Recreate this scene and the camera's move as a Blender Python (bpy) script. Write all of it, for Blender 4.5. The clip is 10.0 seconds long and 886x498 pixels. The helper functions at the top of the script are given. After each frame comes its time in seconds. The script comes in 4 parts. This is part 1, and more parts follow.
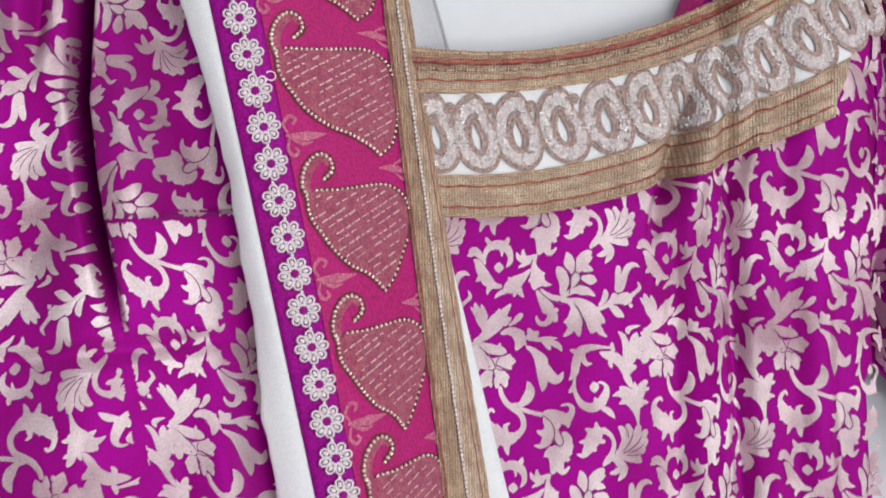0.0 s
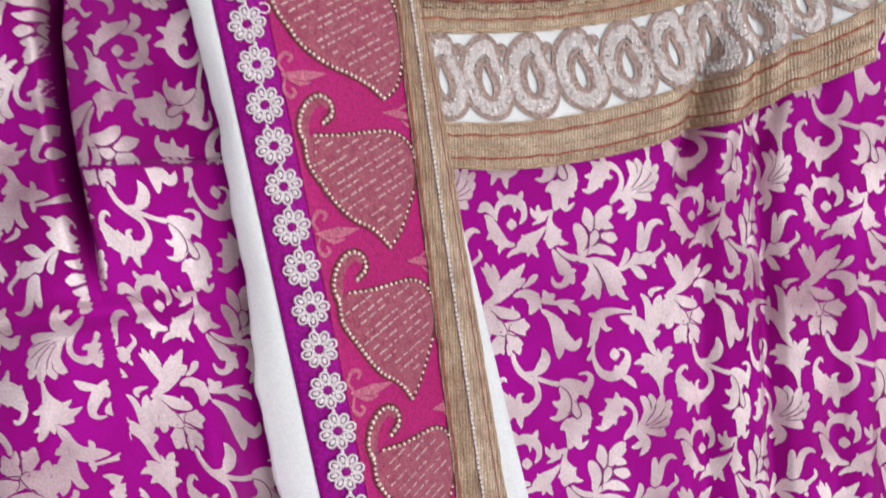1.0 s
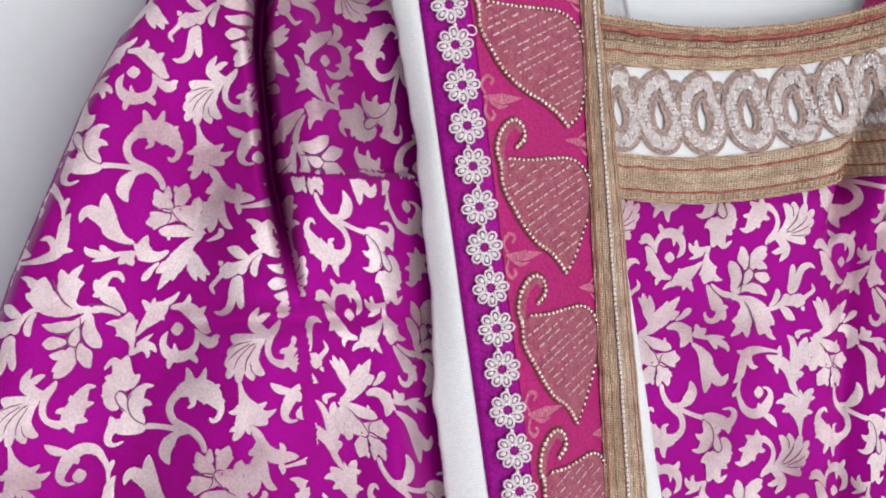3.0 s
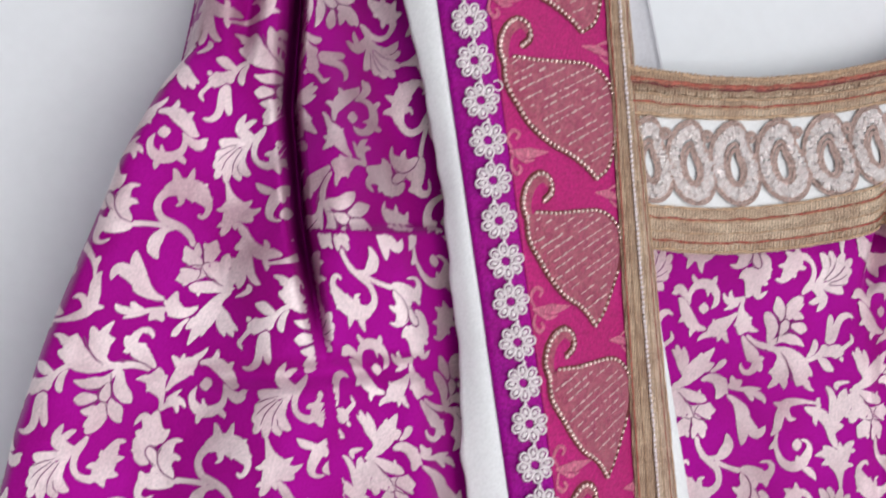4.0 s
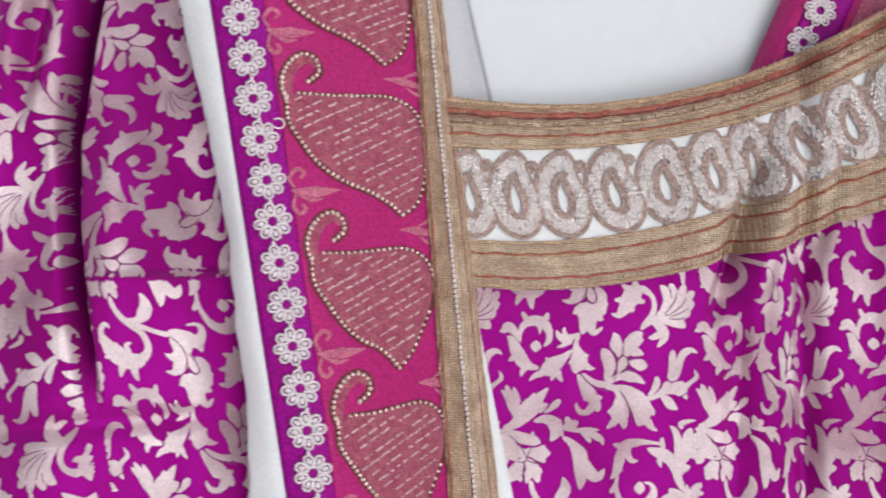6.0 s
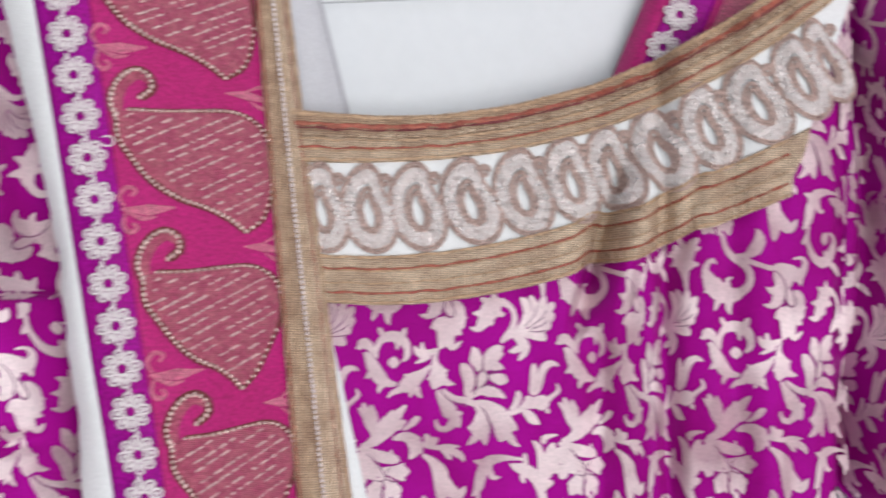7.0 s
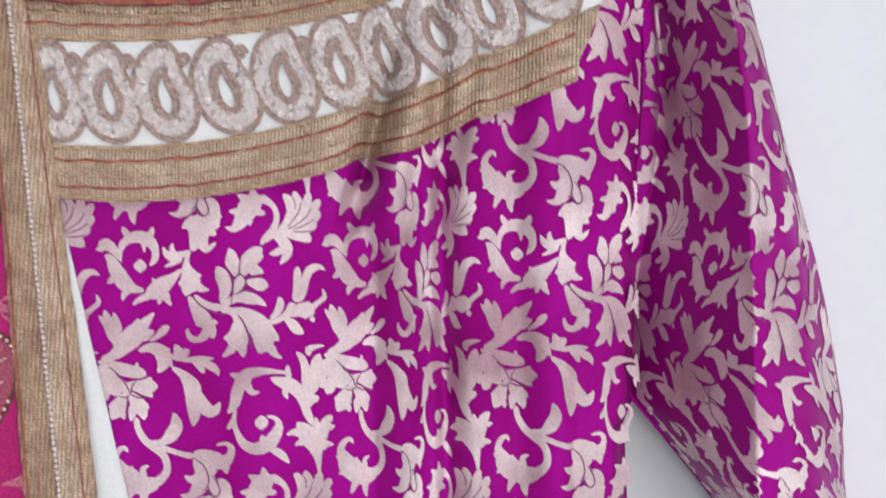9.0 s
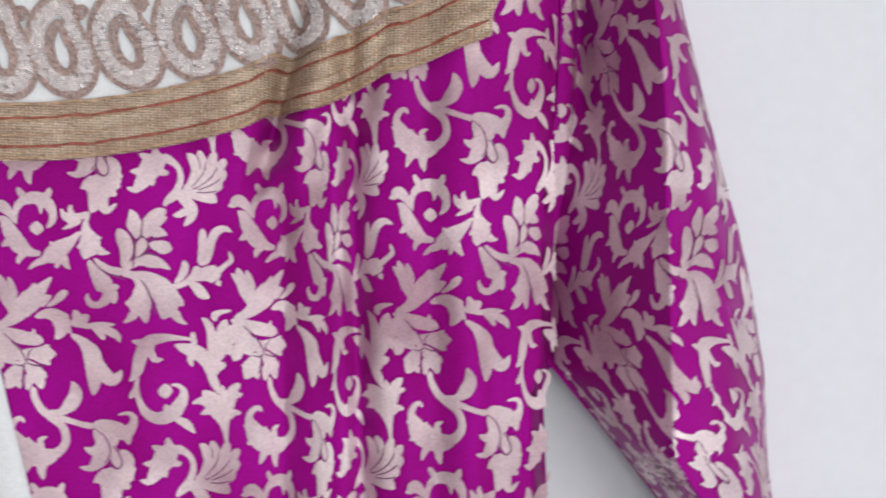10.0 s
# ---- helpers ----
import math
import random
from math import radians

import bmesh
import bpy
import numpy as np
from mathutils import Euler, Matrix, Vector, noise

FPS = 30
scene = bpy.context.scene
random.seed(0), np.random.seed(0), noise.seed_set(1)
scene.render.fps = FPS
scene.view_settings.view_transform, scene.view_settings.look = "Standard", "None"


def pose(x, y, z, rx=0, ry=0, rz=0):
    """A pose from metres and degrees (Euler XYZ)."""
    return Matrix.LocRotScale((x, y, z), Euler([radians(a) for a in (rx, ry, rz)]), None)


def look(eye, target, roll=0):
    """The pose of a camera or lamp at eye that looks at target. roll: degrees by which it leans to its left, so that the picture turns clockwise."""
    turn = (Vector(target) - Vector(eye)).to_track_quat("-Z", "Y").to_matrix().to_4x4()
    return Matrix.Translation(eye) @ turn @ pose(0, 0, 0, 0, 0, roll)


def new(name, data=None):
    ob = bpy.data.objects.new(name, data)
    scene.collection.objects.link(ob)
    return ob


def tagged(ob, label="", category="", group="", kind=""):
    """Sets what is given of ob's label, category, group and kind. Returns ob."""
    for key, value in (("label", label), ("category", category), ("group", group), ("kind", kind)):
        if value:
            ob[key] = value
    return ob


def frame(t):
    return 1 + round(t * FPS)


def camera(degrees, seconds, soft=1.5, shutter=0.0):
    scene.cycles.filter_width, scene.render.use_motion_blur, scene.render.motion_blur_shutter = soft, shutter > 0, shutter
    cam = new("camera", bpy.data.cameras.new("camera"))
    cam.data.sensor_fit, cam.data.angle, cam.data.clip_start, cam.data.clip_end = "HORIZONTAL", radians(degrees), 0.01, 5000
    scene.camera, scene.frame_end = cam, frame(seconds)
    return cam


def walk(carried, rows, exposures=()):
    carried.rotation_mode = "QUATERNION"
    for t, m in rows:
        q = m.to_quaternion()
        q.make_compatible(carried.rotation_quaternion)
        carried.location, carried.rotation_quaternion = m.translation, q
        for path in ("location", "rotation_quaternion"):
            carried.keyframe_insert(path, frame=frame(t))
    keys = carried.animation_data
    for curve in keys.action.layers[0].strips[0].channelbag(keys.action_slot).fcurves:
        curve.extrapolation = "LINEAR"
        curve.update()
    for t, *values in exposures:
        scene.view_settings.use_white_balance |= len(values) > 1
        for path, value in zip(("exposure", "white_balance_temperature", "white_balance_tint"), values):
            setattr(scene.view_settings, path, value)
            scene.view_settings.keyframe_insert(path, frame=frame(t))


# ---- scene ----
cam = camera(39.8, 10.0, soft=1.7, shutter=0.6)
METRES, EYE, TILT, LEAN, TURN = 0.48, 1.30, 0.0, 0.0, -7.0
ROWS = [
    (0.0, 0.0, 0.0, 0.0, -0.0, 0.0, 0.0),
    (0.5, -0.0227, 0.0483, -0.0104, -1.04, 0.83, -0.97),
    (1.0, -0.029, 0.1027, -0.0257, -1.1, -0.8, 0.08),
    (1.5, -0.0854, 0.1162, -0.0255, -3.26, -1.69, -0.73),
    (2.0, -0.1475, 0.0945, -0.0307, -2.94, 0.28, -3.17),
    (2.2, -0.1602, 0.0952, -0.0278, -2.3919, 0.1, -3.3811),
    (3.3, -0.2029, 0.0894, -0.015, -1.9796, -0.4996, -4.4274),
    (3.5, -0.2011, 0.0954, -0.0127, -1.67, -0.33, -3.88),
    (4.0, -0.1687, 0.0861, 0.0006, 1.07, 0.94, -4.06),
    (4.5, -0.1139, 0.0837, 0.0175, 1.73, 2.15, -3.51),
    (5.0, -0.0588, 0.0964, 0.0067, 2.96, 3.08, -3.28),
    (5.5, 0.0024, 0.1187, 0.0241, 4.41, 1.81, -3.23),
    (5.7, 0.0303, 0.1264, 0.0254, 4.7438, 1.926, -3.0381),
    (6.8, 0.1694, 0.1563, 0.0293, 5.7553, 2.1949, -1.9642),
    (7.0, 0.1965, 0.1669, 0.0342, 5.19, 2.55, -1.47),
    (7.5, 0.276, 0.1887, 0.028, 5.36, 2.61, -0.31),
    (8.0, 0.298, 0.2032, 0.0235, 2.42, 2.45, -1.21),
    (8.5, 0.3237, 0.2431, 0.0141, 2.6, 1.41, -1.12),
    (9.0, 0.3424, 0.2841, 0.0021, 2.76, -0.09, -1.41),
    (9.5, 0.3645, 0.3107, -0.0155, 2.9, -0.74, -0.03),
    (10.0, 0.3738, 0.3167, -0.023, 0.57, -0.3, -1.24),
]
walk(cam, [(t, pose(0, 0, EYE, TILT, LEAN, TURN) @ pose(METRES * x, METRES * y, METRES * z, 90 + pitch, roll, yaw)) for t, x, y, z, yaw, pitch, roll in ROWS],
     exposures=[(0.0, -0.04), (1.5, 0.05), (3.5, 0.04), (5.0, -0.05), (7.0, 0.0), (8.5, -0.03), (9.0, -0.10), (10.0, -0.20)])

# ---- light: a bright room with an assumed window behind the camera, plus added fill ----
world = bpy.data.worlds.new("world")
world.use_nodes = True
scene.world = world
wn = world.node_tree.nodes
sky = wn.new("ShaderNodeTexSky")
sky.sky_type, sky.sun_disc = "NISHITA", False
sky.sun_elevation, sky.sun_rotation = radians(40), radians(120)
wn["Background"].inputs["Strength"].default_value = 0.1
world.node_tree.links.new(sky.outputs[0], wn["Background"].inputs["Color"])

WALL = 0.615


def area_lamp(name, eye, target, w, h, watts, colour):
    data = bpy.data.lights.new(name, "AREA")
    data.shape, data.size, data.size_y, data.energy, data.color = "RECTANGLE", w, h, watts, colour
    ob = new(name, data)
    ob.matrix_world = look(eye, target)
    return ob


# unseen window is assumed; its place and size are tuned to the garment's shading
area_lamp("assumed_window_light", (1.0, -2.12, 0.95), (0.4, 0.6, 1.2), 2.1, 1.3, 59, (0.99, 0.985, 1.0))
# added weak fill from above, with no fitting behind it
area_lamp("overhead_fill_light", (0.1, -0.9, 2.44), (0.1, -0.9, 0.0), 0.6, 0.6, 3, (0.97, 0.985, 1.0))


# ---- materials ----
def mat_new(name):
    m = bpy.data.materials.new(name)
    m.use_nodes = True
    nt = m.node_tree
    return m, nt, nt.nodes["Principled BSDF"]


def node(nt, kind, **values):
    n = nt.nodes.new(kind)
    for key, value in values.items():
        n.inputs[key.replace("_", " ")].default_value = value
    return n


def coords(nt, scale=(1, 1, 1)):
    tc = nt.nodes.new("ShaderNodeTexCoord")
    mp = nt.nodes.new("ShaderNodeMapping")
    mp.inputs["Scale"].default_value = scale
    nt.links.new(tc.outputs["Object"], mp.inputs["Vector"])
    return mp.outputs[0]


def cloth(name, base, second, rough=0.5, metal=0.0, sheen=0.0, weave=(1500, 1500), depth=0.25, patch=60, mix=0.5, fine=900, fine_mix=0.3, spec=0.3, grid=0.0, gloss=(1.0, 1.0, 1.0)):
    """A woven cloth: colour patches at two scales and a thread relief."""
    m, nt, p = mat_new(name)
    v = coords(nt)
    big = node(nt, "ShaderNodeTexNoise", Scale=patch, Detail=3.0)
    small = node(nt, "ShaderNodeTexNoise", Scale=fine, Detail=2.0)
    for n in (big, small):
        nt.links.new(v, n.inputs["Vector"])
    ramp = node(nt, "ShaderNodeMix")
    ramp.data_type = "RGBA"
    rng = nt.nodes.new("ShaderNodeMapRange")
    rng.inputs[1].default_value, rng.inputs[2].default_value = 0.35, 0.65
    rng.inputs[3].default_value, rng.inputs[4].default_value = 0.0, mix
    nt.links.new(big.outputs[0], rng.inputs[0])
    nt.links.new(rng.outputs[0], ramp.inputs[0])
    ramp.inputs[6].default_value, ramp.inputs[7].default_value = (*base, 1), (*second, 1)
    val = nt.nodes.new("ShaderNodeMapRange")
    val.inputs[1].default_value, val.inputs[2].default_value = 0.3, 0.7
    val.inputs[3].default_value, val.inputs[4].default_value = 1.0 - fine_mix, 1.0 + fine_mix
    nt.links.new(small.outputs[0], val.inputs[0])
    hsv = nt.nodes.new("ShaderNodeHueSaturation")
    nt.links.new(ramp.outputs[2], hsv.inputs["Color"])
    nt.links.new(val.outputs[0], hsv.inputs["Value"])
    nt.links.new(hsv.outputs[0], p.inputs["Base Color"])
    p.inputs["Roughness"].default_value, p.inputs["Metallic"].default_value = rough, metal
    p.inputs["Sheen Weight"].default_value, p.inputs["Sheen Roughness"].default_value = sheen, 0.4
    p.inputs["Specular IOR Level"].default_value = spec
    p.inputs["Specular Tint"].default_value = (*gloss, 1)
    w1 = nt.nodes.new("ShaderNodeTexWave")
    w2 = nt.nodes.new("ShaderNodeTexWave")
    w1.bands_direction, w2.bands_direction = "X", "Z"
    w1.inputs["Scale"].default_value, w2.inputs["Scale"].default_value = weave[0] / 20, weave[1] / 20
    add = nt.nodes.new("ShaderNodeMath")
    add2 = nt.nodes.new("ShaderNodeMath")
    add2.operation = "MULTIPLY_ADD"
    add2.inputs[1].default_value = 1.5
    for w in (w1, w2):
        w.inputs["Distortion"].default_value = 1.5
        nt.links.new(v, w.inputs["Vector"])
    nt.links.new(w1.outputs["Fac"], add.inputs[0])
    nt.links.new(w2.outputs["Fac"], add.inputs[1])
    nt.links.new(small.outputs[0], add2.inputs[0])
    nt.links.new(add.outputs[0], add2.inputs[2])
    if grid:
        # threads crossing: the gaps between them are darker
        cross = nt.nodes.new("ShaderNodeMapRange")
        cross.inputs[1].default_value, cross.inputs[2].default_value = 0.2, 1.3
        cross.inputs[3].default_value, cross.inputs[4].default_value = 1.0 - grid, 1.0 + 0.5 * grid
        dark = nt.nodes.new("ShaderNodeMath")
        dark.operation = "MULTIPLY"
        nt.links.new(add.outputs[0], cross.inputs[0])
        nt.links.new(cross.outputs[0], dark.inputs[0])
        nt.links.new(val.outputs[0], dark.inputs[1])
        nt.links.new(dark.outputs[0], hsv.inputs["Value"])
    bump = nt.nodes.new("ShaderNodeBump")
    bump.inputs["Strength"].default_value, bump.inputs["Distance"].default_value = depth, 0.0004
    nt.links.new(add2.outputs[0], bump.inputs["Height"])
    nt.links.new(bump.outputs[0], p.inputs["Normal"])
    return m


SATIN = cloth("magenta_satin", (0.34, 0.005, 0.235), (0.26, 0.004, 0.15), rough=0.46, weave=(30000, 40000), depth=0.1, patch=26, mix=0.8, fine=1500, fine_mix=0.12, spec=0.3, gloss=(0.75, 0.05, 1.0))
# the zari's dull second tone paints uneven metallic sheen into its colour
ZARI = cloth("silver_gold_zari", (0.91, 0.75, 0.77), (0.48, 0.295, 0.345), rough=0.36, metal=0.45, weave=(34000, 46000), depth=0.3, patch=24, mix=0.95, fine=1100, fine_mix=0.13, spec=0.4)
VEIN = cloth("dark_vein_thread", (0.22, 0.06, 0.16), (0.20, 0.04, 0.14), rough=0.6)
PINK = cloth("pink_silk_net", (0.44, 0.011, 0.16), (0.38, 0.012, 0.12), rough=0.6, sheen=0.1, weave=(14000, 14000), depth=0.2, patch=40)
ROSE = cloth("rose_velvet", (0.37, 0.060, 0.125), (0.44, 0.12, 0.165), rough=0.6, sheen=0.2, weave=(7000, 9000), depth=0.6, patch=260, mix=0.9, fine_mix=0.35)
PURPLE = cloth("purple_silk", (0.30, 0.004, 0.25), (0.34, 0.004, 0.20), rough=0.5, weave=(9000, 12000), depth=0.15, spec=0.12)
WHITE = cloth("white_cotton", (0.84, 0.85, 0.86), (0.79, 0.80, 0.81), rough=0.85, sheen=0.1, weave=(11000, 11000), depth=0.3, fine_mix=0.05)
NET = cloth("thin_white_net", (0.58, 0.575, 0.615), (0.64, 0.64, 0.67), rough=0.8, weave=(16000, 16000), depth=0.2, patch=90, fine_mix=0.05)
GOLD = cloth("gold_ribbon", (0.52, 0.375, 0.26), (0.33, 0.205, 0.14), rough=0.4, metal=0.2, weave=(4600, 6400), depth=0.7, patch=110, mix=0.9, fine=1300, fine_mix=0.34, grid=0.45)
GOLDPALE = cloth("pale_gold_ribbon", (0.67, 0.525, 0.39), (0.45, 0.315, 0.225), rough=0.42, metal=0.2, weave=(4600, 6400), depth=0.7, patch=110, mix=0.9, fine=1300, fine_mix=0.34, grid=0.42)
COPPER = cloth("copper_stitch", (0.29, 0.06, 0.045), (0.33, 0.14, 0.08), rough=0.5, metal=0.1, patch=300, fine_mix=0.5)
TAUPE = cloth("taupe_cord", (0.60, 0.44, 0.395), (0.42, 0.29, 0.255), rough=0.55, metal=0.15, weave=(9000, 9000), depth=0.7, patch=500, mix=0.8, fine_mix=0.35)
BROWN = cloth("brown_stitch", (0.42, 0.27, 0.17), (0.52, 0.36, 0.23), rough=0.6, patch=400, fine_mix=0.4)
SEQUIN = cloth("silver_sequin", (1.0, 0.94, 0.92), (0.86, 0.74, 0.72), rough=0.24, metal=0.45, weave=(9000, 9000), depth=0.6, patch=700, mix=0.9, fine=1800, fine_mix=0.2, spec=0.6)
PEARL = cloth("pearl_thread", (0.84, 0.77, 0.79), (0.72, 0.60, 0.65), rough=0.3, metal=0.1, weave=(9000, 9000), depth=0.3, patch=500, fine_mix=0.12, spec=0.5)
BEAD = cloth("rose_gold_bead", (0.82, 0.62, 0.58), (0.66, 0.44, 0.40), rough=0.25, metal=0.45, patch=500, depth=0.1)
DARKCORD = cloth("dark_red_cord", (0.14, 0.03, 0.035), (0.2, 0.05, 0.05), rough=0.7)
MOTIF = cloth("faded_pink_zari", (0.66, 0.16, 0.28), (0.70, 0.26, 0.33), rough=0.5, metal=0.15, weave=(9000, 9000), depth=0.7, patch=300, fine_mix=0.35)
PAINT = cloth("white_wall_paint", (0.755, 0.775, 0.80), (0.74, 0.76, 0.785), rough=0.75, weave=(300, 260), depth=0.05, patch=9, fine=160, fine_mix=0.012)
FLOORING = cloth("grey_floor_tile", (0.40, 0.39, 0.38), (0.46, 0.45, 0.44), rough=0.35, weave=(3, 3), depth=0.05, patch=6)


# ---- building helpers ----
def finish(name, bm, material, parent=None, label="", smooth=True):
    me = bpy.data.meshes.new(name)
    bm.normal_update()
    bm.to_mesh(me)
    bm.free()
    me.materials.append(material)
    if smooth:
        me.shade_smooth()
    ob = new(name, me)
    ob.parent = parent
    if label:
        ob["label"] = label
    return ob


def part(name, bm, material, parent, label=""):
    return finish(name, bm, material, parent, label)


def empty(name, at):
    ob = new(name)
    ob.location = at
    bpy.context.view_layer.update()
    return ob


def lerp(a, b, t):
    return a + (b - a) * t


def along(z, *pairs):
    """Piecewise value at z; pairs of (z, value) from low z to high."""
    return float(np.interp(z, [p[0] for p in pairs], [p[1] for p in pairs]))


def soft(t):
    t = min(1.0, max(0.0, t))
    return t * t * (3 - 2 * t)


def wob(x, z, scale, seed=0.0):
    return noise.noise((x * scale, seed, z * scale))


def sheet_mesh(fn, nu, nv, thick=0.0008, keep=None):
    """A closed cloth sheet: fn(u, v) gives the front face, and the back lies thick behind it."""
    bm = bmesh.new()
    front = [[bm.verts.new(fn(i / nu, j / nv)) for j in range(nv + 1)] for i in range(nu + 1)]
    back = [[bm.verts.new(front[i][j].co + Vector((0, thick, 0))) for j in range(nv + 1)] for i in range(nu + 1)]
    for i in range(nu):
        for j in range(nv):
            if keep and not keep(front[i][j].co):
                continue
            bm.faces.new((front[i][j], front[i + 1][j], front[i + 1][j + 1], front[i][j + 1]))
            bm.faces.new((back[i][j + 1], back[i + 1][j + 1], back[i + 1][j], back[i][j]))
    for i in range(nu):
        bm.faces.new((back[i][0], back[i + 1][0], front[i + 1][0], front[i][0]))
        bm.faces.new((front[i][nv], front[i + 1][nv], back[i + 1][nv], back[i][nv]))
    for j in range(nv):
        bm.faces.new((front[0][j], front[0][j + 1], back[0][j + 1], back[0][j]))
        bm.faces.new((back[nu][j], back[nu][j + 1], front[nu][j + 1], front[nu][j]))
    if keep:
        bmesh.ops.delete(bm, geom=[v for v in bm.verts if not v.link_faces], context="VERTS")
    return bm


def box_mesh(bm, x0, x1, y0, y1, z0, z1):
    vs = [bm.verts.new((x, y, z)) for x in (x0, x1) for y in (y0, y1) for z in (z0, z1)]
    for q in ((0, 1, 3, 2), (4, 6, 7, 5), (0, 4, 5, 1), (2, 3, 7, 6), (0, 2, 6, 4), (1, 5, 7, 3)):
        bm.faces.new([vs[i] for i in q])
    return bm


def local(ob, bm):
    """Bring a mesh in world places under a thing whose base is away from the origin."""
    bm.transform(Matrix.Translation(-ob.location))
    return bm


# ---- the room: north wall and panel, and unseen surfaces added to bounce light ----
def room():
    def slab(name, label, category, material, *b):
        ob = finish(name, box_mesh(bmesh.new(), *b), material, smooth=False)
        return tagged(ob, label, category, kind="structure")
    slab("wall_north", "smooth white painted wall behind the garment", "wall", PAINT, -3.2, 2.8, WALL, WALL + 0.12, 0, 2.5)
    # unseen enclosure; the west wall stands far off to weaken its bounce
    slab("wall_west", "plain white painted wall", "wall", PAINT, -3.32, -3.2, -2.32, WALL + 0.12, 0, 2.5)
    slab("wall_east", "plain white painted wall", "wall", PAINT, 2.8, 2.92, -2.32, WALL + 0.12, 0, 2.5)
    south = slab("wall_south", "plain white painted wall with a window opening", "wall", PAINT, -3.2, -0.1, -2.32, -2.2, 0, 2.5)
    for b in ((2.1, 2.8, -2.32, -2.2, 0, 2.5), (-0.1, 2.1, -2.32, -2.2, 0, 0.25), (-0.1, 2.1, -2.32, -2.2, 1.65, 2.5)):
        finish("wall_section", box_mesh(bmesh.new(), *b), PAINT, south, smooth=False)
    slab("floor", "pale grey tiled floor", "floor", FLOORING, -3.32, 2.92, -2.32, WALL + 0.12, -0.1, 0)
    slab("ceiling", "plain white ceiling", "ceiling", PAINT, -3.32, 2.92, -2.32, WALL + 0.12, 2.5, 2.6)
    # a thin raised board on the wall; its lower edge runs behind the neck opening
    bm = bmesh.new()
    box_mesh(bm, -0.17, 0.25, WALL - 0.0035, WALL + 0.001, 0.0, 0.34)
    bm.transform(Matrix.Translation((0.135, 0, 1.4550)) @ Matrix.Rotation(radians(-4.2), 4, "Y"))
    tagged(finish("wall_panel", bm, PAINT, smooth=False), "white painted raised panel on the wall", "wall panel", kind="structure")


room()


# ---- the dupatta's run over the kurta ----
# columns across it: place at z = 1.33, slope, depth
def dup_x(s, z):
    d = z - 1.33
    cols = ((0.0, white_edge(z)), (0.12, -0.0193 - 0.213 * d), (0.20, -0.0082 - 0.216 * d), (0.29, 0.0010 - 0.20 * d),
            (0.78, 0.0522 - 0.118 * d), (1.0, 0.0692 - 0.158 * d))
    return float(np.interp(s, [c[0] for c in cols], [c[1] for c in cols]))


def dup_y(s, z):
    y = along(s, (0.0, 0.531), (0.10, 0.526), (0.22, 0.5225), (0.30, 0.5265), (0.42, 0.535), (0.66, 0.556), (0.78, 0.566), (0.88, 0.571), (1.0, 0.580))
    return y + 0.05 * (z - 1.30) + 0.0012 * wob(s, z * 5, 5, 3.0)


# ---- the kurta: surfaces, as depth over the place on the wall ----
def y_left(x, z):
    """Front of the left sleeve, bulging out of the wall, with one deep pleat."""
    xl = left_edge(z)
    y = 0.524 + 0.13 * (z - 1.32) + 0.14 * max(0.0, z - 1.335)
    y += 0.055 * (1 - soft((x - xl) / 0.016)) ** 2
    y += 0.006 * math.sin((x - xl) * 70 + 3 * z) * soft((x - xl) / 0.03)
    xp = pleat_x(z)
    deep = soft((z - 1.258) / 0.06)
    d = x - xp
    y += deep * 0.050 * math.exp(-(d / (0.0024 if d > 0 else 0.0034)) ** 2)
    y -= deep * 0.006 * math.exp(-((d - 0.016) / 0.012) ** 2)
    xw = white_edge(z)
    y += 0.0022 * wob(x, z, 28, 1.3) + 0.0012 * wob(x, z, 70, 4.0)
    # a shorter tuck near the shoulder
    y += 0.010 * soft((z - 1.365) / 0.03) * math.exp(-((x + 0.1095 - 0.05 * (z - 1.4)) / 0.0045) ** 2)
    y += 0.004 * math.sin(95 * (x + 0.25 * z)) * soft((z - 1.30) / 0.08)
    # a soft crosswise crease low on the sleeve
    zc = 1.259 + 0.10 * (x + 0.06)
    y += 0.0055 * math.exp(-((z - zc) / 0.0045) ** 2) * soft((x + 0.15) / 0.05)
    # above the cross seam the cloth lies a step deeper and sinks away towards the dupatta
    above = soft((z - seam_z(x)) / 0.004) * soft((d - 0.002) / 0.004)
    y += above * (0.004 + 0.022 * soft((x - (xw - 0.040)) / 0.034))
    # it tucks in behind the dupatta
    y = lerp(y, max(y, dup_y(0.0, z) + 0.012), soft((x - (xw - 0.024)) / 0.024) ** 1.5)
    return min(y, WALL - 0.004)


def pleat_x(z):
    return along(z, (1.12, -0.045), (1.25, -0.0658), (1.27, -0.0710), (1.313, -0.0818), (1.364, -0.0903), (1.42, -0.0905), (1.47, -0.0905))


def seam_z(x):
    return 1.3125 + 0.06 * (x + 0.05)


def left_edge(z):
    return along(z, (1.10, -0.2058), (1.226, -0.1913), (1.262, -0.1838), (1.29, -0.1748), (1.331, -0.1628), (1.366, -0.1493), (1.381, -0.1408), (1.417, -0.1373), (1.47, -0.1328))


def white_edge(z):
    return along(z, (1.10, 0.013), (1.228, -0.0130), (1.264, -0.0160), (1.299, -0.0225), (1.334, -0.0280), (1.3785, -0.0395), (1.4227, -0.0525), (1.47, -0.063))


